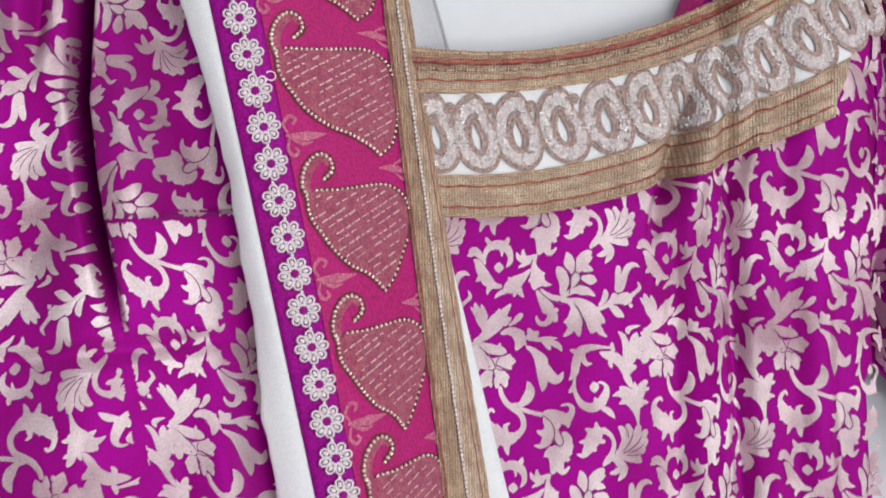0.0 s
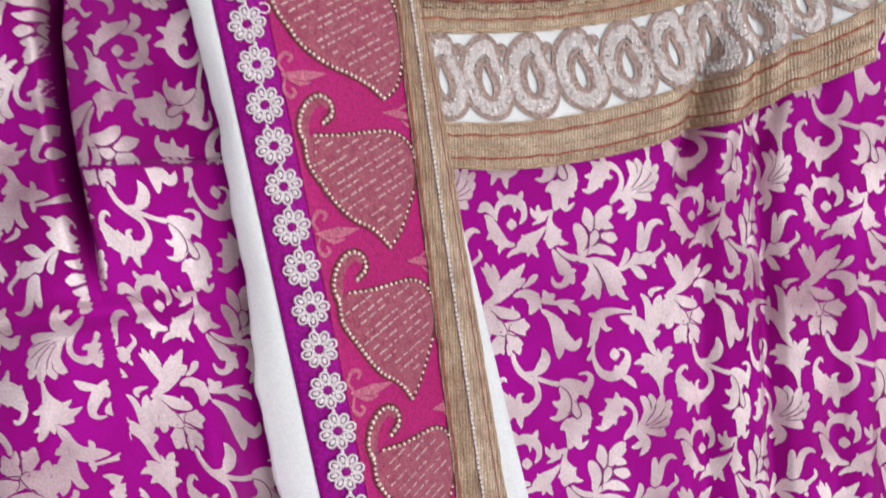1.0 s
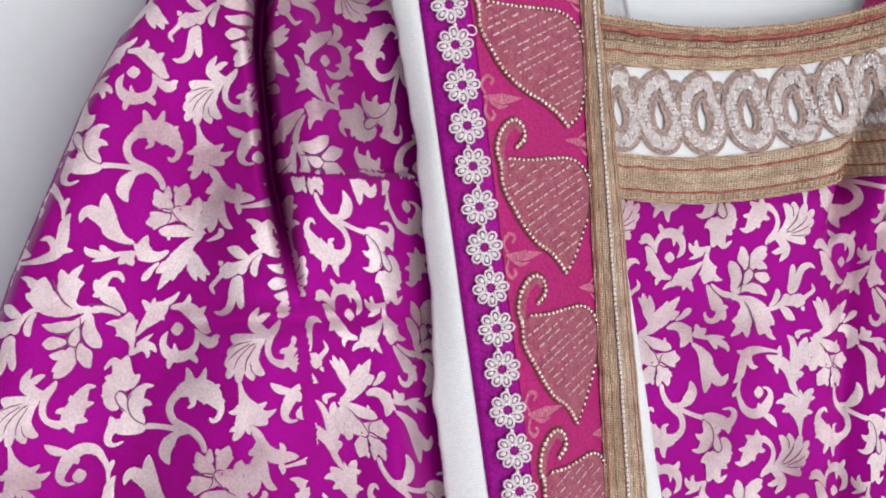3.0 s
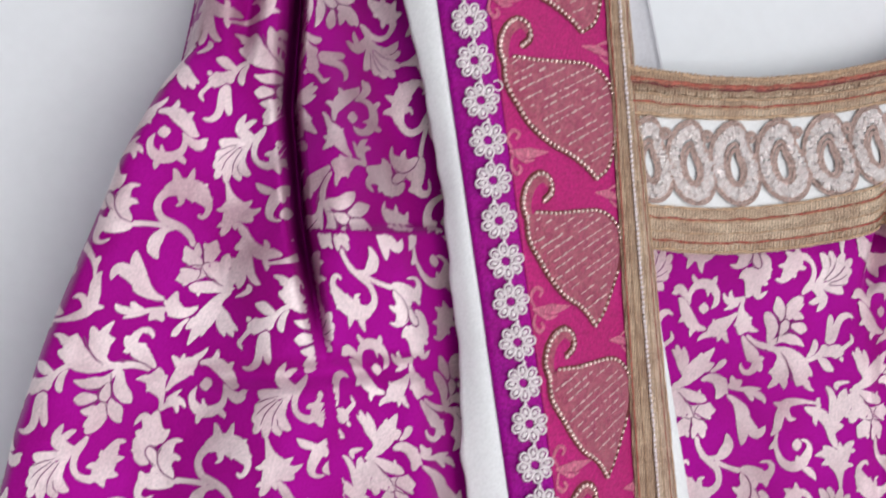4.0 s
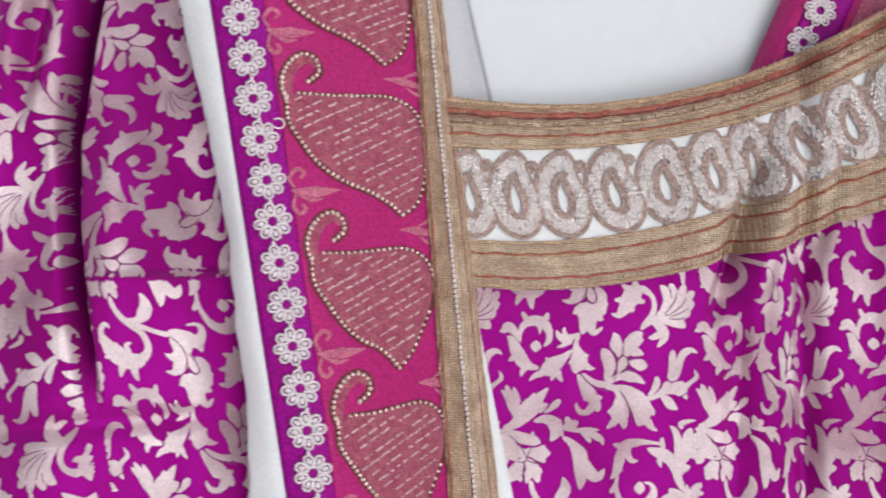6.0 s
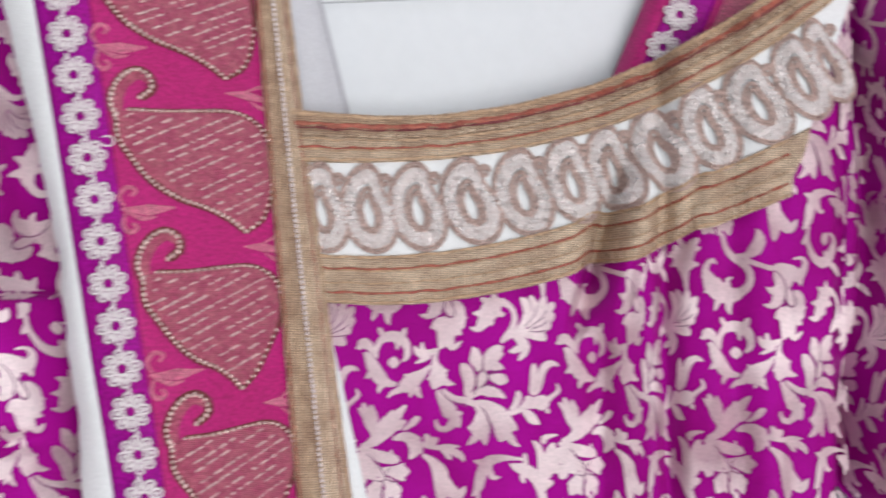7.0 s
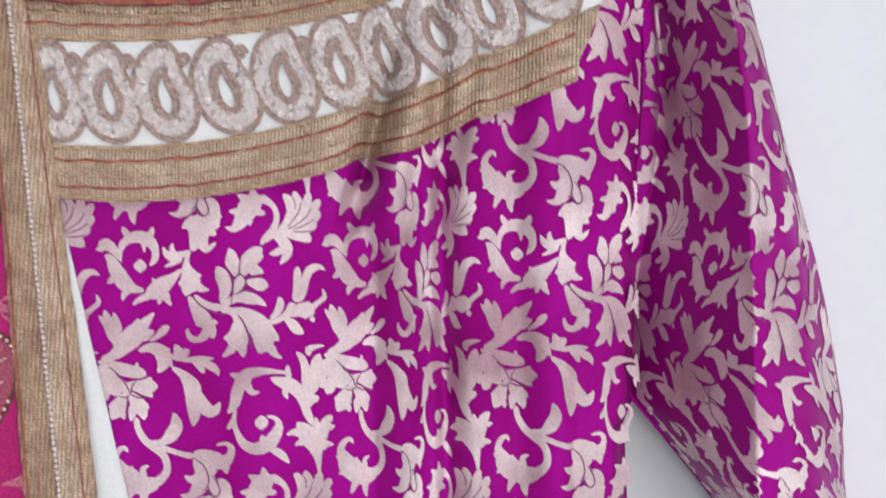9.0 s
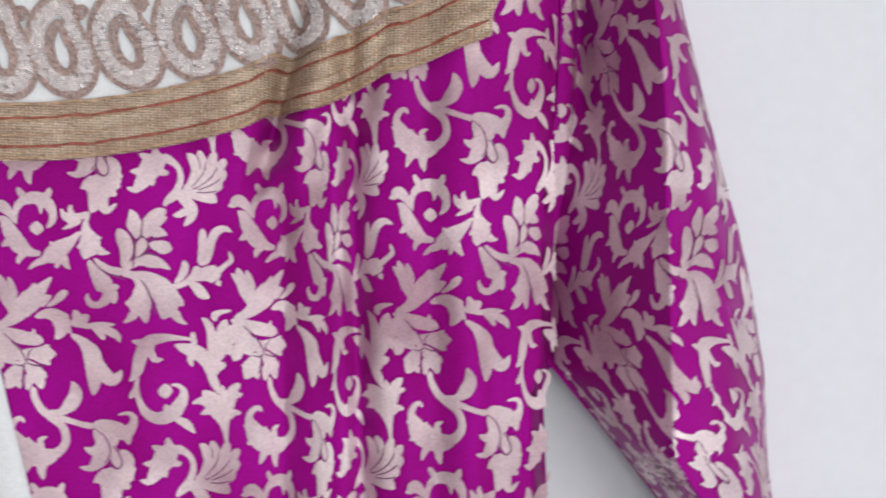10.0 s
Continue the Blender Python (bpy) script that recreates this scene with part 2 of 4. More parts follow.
def y_body(x, z):
    y = along(x, (-0.03, 0.575), (0.06, 0.582), (0.10, 0.5865), (0.19, 0.588), (0.235, 0.573), (0.262, 0.569), (0.29, 0.577), (0.32, 0.592))
    # gathers that run down from the neckband
    for xc, wide, deep in ((0.185, 0.006, 0.0035), (0.2135, 0.0042, 0.007), (0.150, 0.010, 0.0015), (0.240, 0.007, 0.004), (0.262, 0.006, 0.003), (0.120, 0.012, 0.001)):
        y += deep * math.exp(-((x - xc - 0.05 * (1.32 - z)) / wide) ** 2)
    y += 0.0016 * wob(x, z, 26, 2.0) + 0.0010 * wob(x, z, 65, 7.0)
    # the pucker that starts in the neckband and dies out below it
    d = x - 0.186 - 0.25 * (z - 1.34)
    f = soft((z - 1.295) / 0.03) * (1 - 0.78 * soft((z - curve_at(WHITE_LOW, x) - 0.004) / 0.022))
    y += f * (0.0135 * math.exp(-(d / 0.0038) ** 2) - 0.009 * math.exp(-((d - 0.012) / 0.007) ** 2) - 0.004 * math.exp(-((d - 0.030) / 0.006) ** 2) + 0.0055 * math.exp(-((x - 0.222 - 0.2 * (z - 1.36)) / 0.004) ** 2))
    return min(y, WALL - 0.006)


def curve_at(k, x):
    d = x - 0.15
    z = ((k[0] * d + k[1]) * d + k[2]) * d + k[3]
    if k[3] < 1.36:
        # the puckers lift the lower edge here and there
        z += 0.0026 * math.exp(-((x - 0.183) / 0.006) ** 2) - 0.0018 * math.exp(-((x - 0.201) / 0.008) ** 2) + 0.0016 * math.exp(-((x - 0.224) / 0.005) ** 2)
    return z


NECK_TOP = (2.195, 1.978, 0.2367, 1.4024)
WHITE_TOP = (4.40, 1.659, 0.2106, 1.3833)
WHITE_LOW = (-2.5155, 1.5533, 0.2556, 1.3448)
NECK_LOW = (-3.922, 1.566, 0.2425, 1.3230)


def band_end(z):
    return along(z, (1.30, 0.2610), (1.3683, 0.2617), (1.3922, 0.2625), (1.402, 0.2670), (1.4413, 0.2795), (1.47, 0.290))


def y_band(x, z):
    """The neckband stands a little proud of the front panel."""
    return y_body(x, z) - 0.0022


def sleeve_left_x(z):
    return along(z, (1.10, 0.395), (1.16, 0.358), (1.1949, 0.3312), (1.2144, 0.3156), (1.2395, 0.2936), (1.2446, 0.2890), (1.3179, 0.287), (1.3613, 0.290), (1.383, 0.290), (1.44, 0.285), (1.47, 0.280))


def sleeve_right_x(z):
    return along(z, (1.10, 0.4115), (1.16, 0.3775), (1.197, 0.3755), (1.239, 0.3735), (1.265, 0.369), (1.30, 0.3605), (1.3406, 0.3460), (1.3775, 0.3355), (1.4097, 0.3255), (1.437, 0.3135), (1.47, 0.300))


def y_right(x, z):
    xl, xs = sleeve_left_x(z), sleeve_right_x(z)
    xr = along(z, (1.20, 0.3195), (1.25, 0.319), (1.29, 0.3182), (1.35, 0.317), (1.376, 0.3145), (1.41, 0.308), (1.44, 0.299))
    xr = min(max(xr, xl + 0.12 * (xs - xl)), xs - 0.006)
    top = along(z, (1.20, 0.520), (1.25, 0.526), (1.29, 0.530), (1.337, 0.534), (1.376, 0.542), (1.44, 0.554), (1.47, 0.566))
    if x < xr:
        t = (x - xl) / (xr - xl)
        flat = along(z, (1.25, 0.06), (1.30, 0.16), (1.34, 0.30), (1.40, 0.38))
        low = lerp(along(z, (1.24, 0.588), (1.26, 0.597)), y_body(0.289, z) + 0.004, soft((z - 1.265) / 0.06))
        y = lerp(low, max(min(top, low - 0.014), 0.500), max(0.0, (t - flat) / (1 - flat)) ** 0.9)
        # a valley beside the armhole, high on the sleeve
        y += 0.011 * math.exp(-((t - 0.42) / 0.15) ** 2) * soft((z - 1.30) / 0.05)
    else:
        t = (x - xr) / (xs - xr)
        low = lerp(along(z, (1.24, 0.588), (1.26, 0.597)), y_body(0.289, z) + 0.004, soft((z - 1.265) / 0.06))
        top = max(min(top, low - 0.014), 0.500)
        y = lerp(top, 0.570, t ** 1.35) + 0.012 * max(0.0, t - 0.8) / 0.2
        y -= 0.003 * math.exp(-((t - 0.5) / 0.2) ** 2)
    y += 0.0014 * wob(x, z, 34, 5.0) + 0.0008 * wob(x, z, 80, 9.0)
    return min(y, WALL - 0.004)


kurta = tagged(empty("kurta", (0.10, WALL, 1.12)), "magenta satin kurta with silver brocade vines, hanging on the white wall", "kurta")
LOW, HIGH = 1.125, 1.47


def body_point(u, v):
    x, z = lerp(0.0, 0.293, u), lerp(LOW, HIGH, v)
    edge = along(z, (1.12, 0.295), (1.1923, 0.2915), (1.2337, 0.2885), (1.2446, 0.293), (1.34, 0.289), (1.47, 0.293))
    x = min(x, edge)
    y = y_body(x, z) + lerp(0.016, 0.005, soft((z - 1.265) / 0.06)) * soft((x - edge + 0.009) / 0.009)
    return x, y, z


bodice = part("front_panel", local(kurta, sheet_mesh(body_point, 250, 210, keep=lambda p: p.x > band_end(p.z) - 0.004 or p.z < curve_at(NECK_LOW, p.x) + 0.006)), SATIN, kurta, "magenta satin front panel woven with silver vines")


def left_point(u, v):
    z = lerp(LOW, HIGH, v)
    xl = left_edge(z)
    if u < 0.06:
        # the rolled outer edge goes back to the wall
        return xl + 0.004 * (0.06 - u) / 0.06, lerp(WALL - 0.002, y_left(xl, z), u / 0.06), z
    x = lerp(xl, white_edge(z) + 0.012, (u - 0.06) / 0.94)
    return x, y_left(x, z), z


sleeve_a = part("sleeve", local(kurta, sheet_mesh(left_point, 280, 190)), SATIN, kurta, "puffed brocade sleeve with one deep pleat")


def right_point(u, v):
    z = lerp(LOW, HIGH, v)
    xl, xs = sleeve_left_x(z), sleeve_right_x(z)
    if u > 0.92:
        t = (u - 0.92) / 0.08
        return xs - 0.003 * t, lerp(y_right(xs, z), WALL - 0.002, t), z
    x = lerp(xl, xs, u / 0.92)
    return x, y_right(x, z), z


sleeve_b = part("sleeve", local(kurta, sheet_mesh(right_point, 160, 180)), SATIN, kurta, "brocade sleeve falling in a rounded fold")


# the neckband: gold ribbons above and below a white strip
def band_strip(name, low, high, material, proud, label="", bulge=0.0):
    def fn(u, v):
        x = lerp(0.052, 0.305, u)
        z = lerp(low(x), high(x), v)
        e = band_end(z)
        x2 = min(x, e)
        z = lerp(low(x2), high(x2), v) if x > e else z
        return x2, y_band(x2, z) - proud - bulge * math.sin(math.pi * v), z
    return part(name, local(kurta, sheet_mesh(fn, 150, 10, 0.001)), material, kurta, label)


def mix_curve(a, b, t):
    return lambda x: lerp(curve_at(a, x), curve_at(b, x), t)


def drawn(a, off):
    return lambda x: curve_at(a, x) + off


band_strip("neck_lining", drawn(WHITE_LOW, -0.003), drawn(WHITE_TOP, 0.003), WHITE, 0.0, "white cotton strip behind the embroidery")
band_strip("neck_ribbon", mix_curve(WHITE_TOP, NECK_TOP, 0.5), drawn(NECK_TOP, 0.0), GOLD, 0.0016, "woven gold ribbon edging the neckline", bulge=0.0012)
band_strip("neck_ribbon", drawn(WHITE_TOP, -0.0006), mix_curve(WHITE_TOP, NECK_TOP, 0.52), GOLDPALE, 0.0010, "pale gold ribbon", bulge=0.0006)
band_strip("neck_ribbon", drawn(NECK_LOW, 0.0), mix_curve(NECK_LOW, WHITE_LOW, 1.0), GOLDPALE, 0.0010, "wide gold ribbon under the embroidery", bulge=0.001)


# ---- the dupatta: folded lengthwise, hanging over the shoulder ----
def dup_point(s, z, proud=0.0):
    return Vector((dup_x(s, z), dup_y(s, z) - proud, z))


dupatta = tagged(empty("dupatta", (0.02, WALL, 1.12)), "pink and purple embroidered dupatta hanging over the kurta shoulder", "dupatta")


def dup_strip(name, s0, s1, material, proud, label, nu=24, wave=0.0, parent=None, thick=0.0012, bulge=0.0):
    def fn(u, v):
        z = lerp(LOW, HIGH, v)
        p = dup_point(lerp(s0, s1, u), z, proud + bulge * math.sin(math.pi * u))
        if u in (0.0, 1.0):
            p.x += wave * wob(1.0 + u, z, 90, 2.0)
        return p
    return part(name, local(dupatta, sheet_mesh(fn, nu, 120, thick)), material, parent or dupatta, label)


dup_strip("white_edging", 0.0, 0.14, WHITE, -0.001, "white cotton edging strip", nu=12, wave=0.0012, bulge=0.0018, thick=0.003)
purple = dup_strip("lace_ground", 0.12, 0.30, PURPLE, 0.0006, "purple silk ground under the flower lace", nu=10)
pinkp = dup_strip("pink_panel", 0.285, 0.80, PINK, 0.0012, "pink silk panel with paisley embroidery", nu=40)
dup_strip("gold_border", 0.775, 0.89, GOLD, 0.0028, "dull gold ribbon border", nu=8, wave=0.0004, bulge=0.001)
dup_strip("gold_border", 0.885, 1.0, GOLDPALE, 0.0034, "pale gold ribbon border", nu=8, wave=0.0004, bulge=0.0008)


def underlay(u, v):
    z = lerp(LOW, HIGH, v)
    x = lerp(0.03, 0.0909 - 0.25 * (z - 1.2317), u)
    return x, max(y_band(x, z), y_body(x, z)) - 0.0035 if z < 1.31 else dup_y(0.9, z) + 0.006, z


part("white_backing", local(dupatta, sheet_mesh(underlay, 14, 60)), WHITE, dupatta, "white cotton backing of the folded dupatta")


def net_fn(u, v):
    z = lerp(1.37, HIGH, v)
    return lerp(0.03, 0.0776 - 0.281 * (z - 1.3976), u), WALL - 0.012 + 0.002 * math.sin(9 * u), z


part("net_lining", local(dupatta, sheet_mesh(net_fn, 12, 20)), NET, dupatta, "thin white net lining")


def tail_fn(u, v):
    z = lerp(1.38, HIGH, v)
    x0 = 0.1923 + 0.40 * (z - 1.4176)
    return lerp(x0, x0 + 0.06, u), WALL - 0.020 + 0.010 * (1 - soft(u / 0.12)), z


part("pink_panel", local(dupatta, sheet_mesh(tail_fn, 20, 24)), PINK, dupatta, "other end of the dupatta behind the neckline")


def tail_strip(name, a, b, material, proud, label):
    def fn(u, v):
        x, y, z = tail_fn(lerp(a, b, u), v)
        return x, y - proud, z
    part(name, local(dupatta, sheet_mesh(fn, 8, 24)), material, dupatta, label)


tail_strip("lace_ground", 0.17, 0.50, PURPLE, 0.0009, "purple silk ground under the flower lace")
tail_strip("gold_border", 0.56, 1.0, MOTIF, 0.0012, "faded pink and gold woven band")


# ---- embroidery helpers: flat pieces that follow the cloth under them ----
def ribbon_piece(path, half, surf, proud, dome=0.0003, across=2):
    """A ribbon along a path of (x, z), half wide to each side (a number or one for each point), laid on surf."""
    bm = bmesh.new()
    rows = []
    n = len(path)
    for i, (x, z) in enumerate(path):
        a, b = path[max(0, i - 1)], path[min(n - 1, i + 1)]
        tx, tz = b[0] - a[0], b[1] - a[1]
        size = math.hypot(tx, tz) or 1.0
        nx, nz = -tz / size, tx / size
        h = half[i] if isinstance(half, (list, tuple)) else half
        row = []
        for k in range(across + 1):
            t = 2 * k / across - 1
            px, pz = x + nx * h * t, z + nz * h * t
            row.append(bm.verts.new((px, surf(px, pz) - proud - dome * (1 - t * t), pz)))
        rows.append(row)
    for r, q in zip(rows, rows[1:]):
        for k in range(across):
            bm.faces.new((r[k], q[k], q[k + 1], r[k + 1]))
    return bm


def join(target, bm):
    me = bpy.data.meshes.new("joined")
    bm.to_mesh(me)
    bm.free()
    target.from_mesh(me)
    bpy.data.meshes.remove(me)
    return target


def smooth_path(points, n):
    """A smooth curve of n + 1 points through a few control points."""
    pts = [Vector((p[0], p[1], 0)) for p in points]
    pts = [2 * pts[0] - pts[1], *pts, 2 * pts[-1] - pts[-2]]
    out = []
    spans = len(pts) - 3
    for i in range(n + 1):
        f = i / n * spans
        k = min(int(f), spans - 1)
        t = f - k
        a, b, c, d = pts[k:k + 4]
        p = 0.5 * (2 * b + (c - a) * t + (2 * a - 5 * b + 4 * c - d) * t * t + (3 * b - a - 3 * c + d) * t ** 3)
        out.append((p.x, p.y))
    return out


def even(path, step):
    """Points along a path at an even step."""
    lengths = [0.0]
    for a, b in zip(path, path[1:]):
        lengths.append(lengths[-1] + math.dist(a, b))
    count = max(1, int(lengths[-1] / step))
    return [(float(np.interp(lengths[-1] * i / count, lengths, [p[0] for p in path])),
             float(np.interp(lengths[-1] * i / count, lengths, [p[1] for p in path]))) for i in range(count + 1)]


def beads(bm, path, step, r, surf, proud, long=1.0):
    for x, z in even(path, step):
        m = Matrix.Translation((x, surf(x, z) - proud, z)) @ Matrix.Rotation(random.uniform(-0.5, 0.5), 4, "Y") @ Matrix.Diagonal((r * random.uniform(0.8, 1.12) * long, r * 0.8, r * random.uniform(0.8, 1.1), 1))
        bmesh.ops.create_uvsphere(bm, u_segments=7, v_segments=5, radius=1.0, matrix=m)
    return bm


def dup_at(x, z):
    """Depth of the dupatta's front at a place."""
    d = z - 1.33
    s = float(np.interp(x, (white_edge(z), -0.0193 - 0.213 * d, -0.0082 - 0.216 * d, 0.0010 - 0.20 * d, 0.0522 - 0.118 * d, 0.0692 - 0.158 * d), (0.0, 0.12, 0.20, 0.29, 0.78, 1.0)))
    return dup_y(s, z)


hem = [(0.0774 - 0.281 * (z - 1.3976), z) for z in np.linspace(1.372, HIGH - 0.002, 30).tolist()]
part("net_hem", local(dupatta, ribbon_piece(hem, 0.0004, lambda x, z: WALL - 0.0125, 0.0006)), NET, dupatta, "thin stitched hem of the net")


# ---- flower lace on the dupatta ----
def lace_flower_mesh():
    bm = bmesh.new()
    for k in range(8):
        a = k * math.pi / 4 + 0.12
        cx, cz = 0.0047 * math.cos(a), 0.0047 * math.sin(a)
        # a looped petal: a ring of thread round a sunken bead
        ring = []
        for i in range(9):
            b = 2 * math.pi * i / 9
            lx, lz = 0.00235 * math.cos(b), 0.00165 * math.sin(b) * (1 + 0.25 * math.cos(b))
            x, z = cx + lx * math.cos(a) - lz * math.sin(a), cz + lx * math.sin(a) + lz * math.cos(a)
            ring.append([bm.verts.new((x + 0.00055 * math.cos(c) * math.cos(a + b), -0.0007 - 0.0006 * math.sin(c), z + 0.00055 * math.cos(c) * math.sin(a + b))) for c in (0, 1.57, 3.14, 4.71)])
        for i in range(9):
            for c in range(4):
                bm.faces.new((ring[i][c], ring[(i + 1) % 9][c], ring[(i + 1) % 9][(c + 1) % 4], ring[i][(c + 1) % 4]))
        bmesh.ops.create_uvsphere(bm, u_segments=6, v_segments=4, radius=1.0, matrix=Matrix.Translation((cx, -0.0005, cz)) @ Matrix.Rotation(-a, 4, "Y") @ Matrix.Diagonal((0.0016, 0.0008, 0.00095, 1)))
    for i in range(10):
        a = 2 * math.pi * i / 10
        bmesh.ops.create_uvsphere(bm, u_segments=5, v_segments=4, radius=0.0006, matrix=Matrix.Translation((0.0022 * math.cos(a), -0.0007, 0.0022 * math.sin(a))))
    bmesh.ops.create_uvsphere(bm, u_segments=6, v_segments=4, radius=0.0011, matrix=Matrix.Translation((0.0, -0.0007, 0.00775)) @ Matrix.Diagonal((0.8, 0.6, 1, 1)))
    me = bpy.data.meshes.new("lace_flower")
    bm.to_mesh(me)
    bm.free()
    me.materials.append(PEARL)
    me.shade_smooth()
    return me


LACE = lace_flower_mesh()


def lace_flower(x, y, z, turn, parent):
    ob = new("lace_flower", LACE)
    ob.parent = parent
    ob.matrix_basis = Matrix.Translation(Vector((x, y, z)) - dupatta.location) @ Matrix.Rotation(radians(turn), 4, "Y")
    return ob


for k in range(-9, 13):
    z = 1.274 + 0.01553 * k
    x = -0.0078 - 0.216 * (z - 1.33) + random.uniform(-0.0003, 0.0003)
    lace_flower(x, dup_y(0.2, z) - 0.0010, z, -12 + random.uniform(-9, 9), purple)
for x, z in ((0.2128, 1.4301), (0.2199, 1.4447), (0.2262, 1.459)):
    lace_flower(x, WALL - 0.0218, z, 26, dupatta)
# a loose loop of thread beside the lace
loop = [(-0.0094 + 0.0022 * math.cos(a * 0.5), 1.374 + 0.0020 * math.sin(a * 0.5)) for a in range(-5, 6)]
part("loose_thread", local(dupatta, ribbon_piece(loop, 0.0003, dup_at, 0.0016)), PEARL, dupatta, "loose pink-white thread loop")

# ---- beaded paisleys on the pink panel ----
STITCH = cloth("rose_silver_stitch", (0.74, 0.52, 0.50), (0.60, 0.36, 0.36), rough=0.35, metal=0.4, patch=600, fine_mix=0.3)

BODY_L = ((-11.1, -17.8), (-9.7, -26.9), (-4.3, -34.8), (2.5, -42.6), (12.0, -48.1), (22.3, -51.2), (30.6, -55.0), (36.7, -59.4))
BODY_R = ((-7.0, -15.7), (3.6, -14.9), (14.6, -13.2), (27.2, -11.6), (35.7, -14.0), (40.8, -19.6), (44.0, -30.8), (44.6, -43.4), (42.7, -53.5), (36.7, -59.4))
CURL = ((-11.3, -18.4), (-13.2, -13.2), (-12.3, -7.0), (-9.4, -2.1), (-5.3, 0.3), (-1.2, -1.7), (-0.1, -6.5), (-3.6, -10.5))


def inside_ring(ring, p, gap):
    """Whether p lies within a closed outline, gap or more from its edge."""
    odd = False
    for (x0, z0), (x1, z1) in zip(ring, ring[1:] + ring[:1]):
        if (z0 > p[1]) != (z1 > p[1]) and p[0] < x0 + (p[1] - z0) / (z1 - z0) * (x1 - x0):
            odd = not odd
        if math.hypot(x0 - p[0], z0 - p[1]) < gap:
            return False
    return odd


def paisley(ax, az):
    # the panel turns away lower down, and its figures narrow with it
    slim = min(1.05, (dup_x(0.78, az - 0.03) - dup_x(0.29, az - 0.03)) / (dup_x(0.78, 1.3725) - dup_x(0.29, 1.3725))) ** 1.5
    draw_in = along(az, (1.28, 0.28), (1.341, 0.24), (1.4025, 0.03))
    def put(pts):
        return [(ax + max(p[0], 0.0) * slim * (1 - draw_in * soft((-p[1] - 22) / 36)) / 1000 + min(p[0], 0.0) / 1000, az + p[1] / 1000) for p in pts]
    left, right = smooth_path(put(BODY_L), 26), smooth_path(put(BODY_R), 26)
    left, right = even(left, 1.0 / 1e4)[:], even(right, 1.0 / 1e4)[:]
    pick = lambda p, t: p[min(len(p) - 1, int(t * (len(p) - 1) + 0.5))]
    bm = bmesh.new()
    nt_, nu_ = 26, 14
    grid = []
    for i in range(nt_ + 1):
        t = i / nt_
        a, b = pick(left, t), pick(right, t)
        row = []
        for j in range(nu_ + 1):
            u = j / nu_
            x, z = lerp(a[0], b[0], u), lerp(a[1], b[1], u)
            puff = 0.0016 * (math.sin(math.pi * u) * math.sin(math.pi * min(1, 0.08 + t * 0.92))) ** 0.5 if 0 < u < 1 and t < 1 else 0.0
            row.append(bm.verts.new((x, dup_at(x, z) - 0.0016 - puff + 0.00035 * wob(x, z, 260, 2.0), z)))
        grid.append(row)
    for i in range(nt_):
        for j in range(nu_):
            bm.faces.new((grid[i][j], grid[i + 1][j], grid[i + 1][j + 1], grid[i][j + 1]))
    ob = part("paisley", local(dupatta, bm), ROSE, pinkp, "rose velvet paisley edged with beads")
    # beads round the edge and up the curl
    edge = bmesh.new()
    curl = smooth_path(put(CURL), 40)
    lo, hi = smooth_path(put(BODY_L), 40), smooth_path(put(BODY_R), 50)
    beads(edge, curl, 0.00205, 0.00105, dup_at, 0.0026)
    beads(edge, lo, 0.00205, 0.00095, dup_at, 0.0026)
    beads(edge, hi[:30], 0.0022, 0.00085, dup_at, 0.0026)
    beads(edge, hi[36:], 0.0026, 0.0008, dup_at, 0.0026)
    child(ob, "bead_edging", local(dupatta, edge), BEAD)
    cord = ribbon_piece(curl, 0.0017, dup_at, 0.0014)
    join(cord, ribbon_piece(lo, 0.0015, dup_at, 0.0017))
    join(cord, ribbon_piece(hi, 0.0011, dup_at, 0.0017))
    child(ob, "cord", local(dupatta, cord), DARKCORD)
    inner = [(ax + (p[0] + 2.2 * (1 - i / 7)) / 1000, az + (p[1] - 1.6) / 1000) for i, p in enumerate(CURL[:6])]
    child(ob, "curl_fill", local(dupatta, ribbon_piece(smooth_path(inner, 16), 0.0019, dup_at, 0.0015)), ROSE)
    # slanting rows of broken metal stitches
    rows = bmesh.new()
    ring = lo + hi[::-1]
    ux, uz = math.cos(radians(33)), math.sin(radians(33))
    for k in range(22):
        c = -0.062 + 0.0036 * k + random.uniform(-0.0005, 0.0005)
        u = -0.05
        while u < 0.06:
            d = random.uniform(0.0010, 0.0042)
            if random.random() < 0.85:
                path = [(ax + ux * (u + d * q / 3) - uz * c, az + uz * (u + d * q / 3) + ux * c + random.uniform(-0.0002, 0.0002)) for q in range(4)]
                if inside_ring(ring, path[0], 0.0014) and inside_ring(ring, path[-1], 0.0014):
                    join(rows, ribbon_piece(path, random.uniform(0.00025, 0.00048), dup_at, 0.0035, 0.0003))
            u += d + random.uniform(0.0005, 0.0016)
    child(ob, "metal_stitches", local(dupatta, rows), STITCH)
    return ob


def child(parent, name, bm, material, label=""):
    return finish(name, bm, material, dupatta if parent is None else parent, label)


for k in range(-1, 4):
    paisley(0.0041 + 0.0131 * k, 1.4025 - 0.0615 * k)


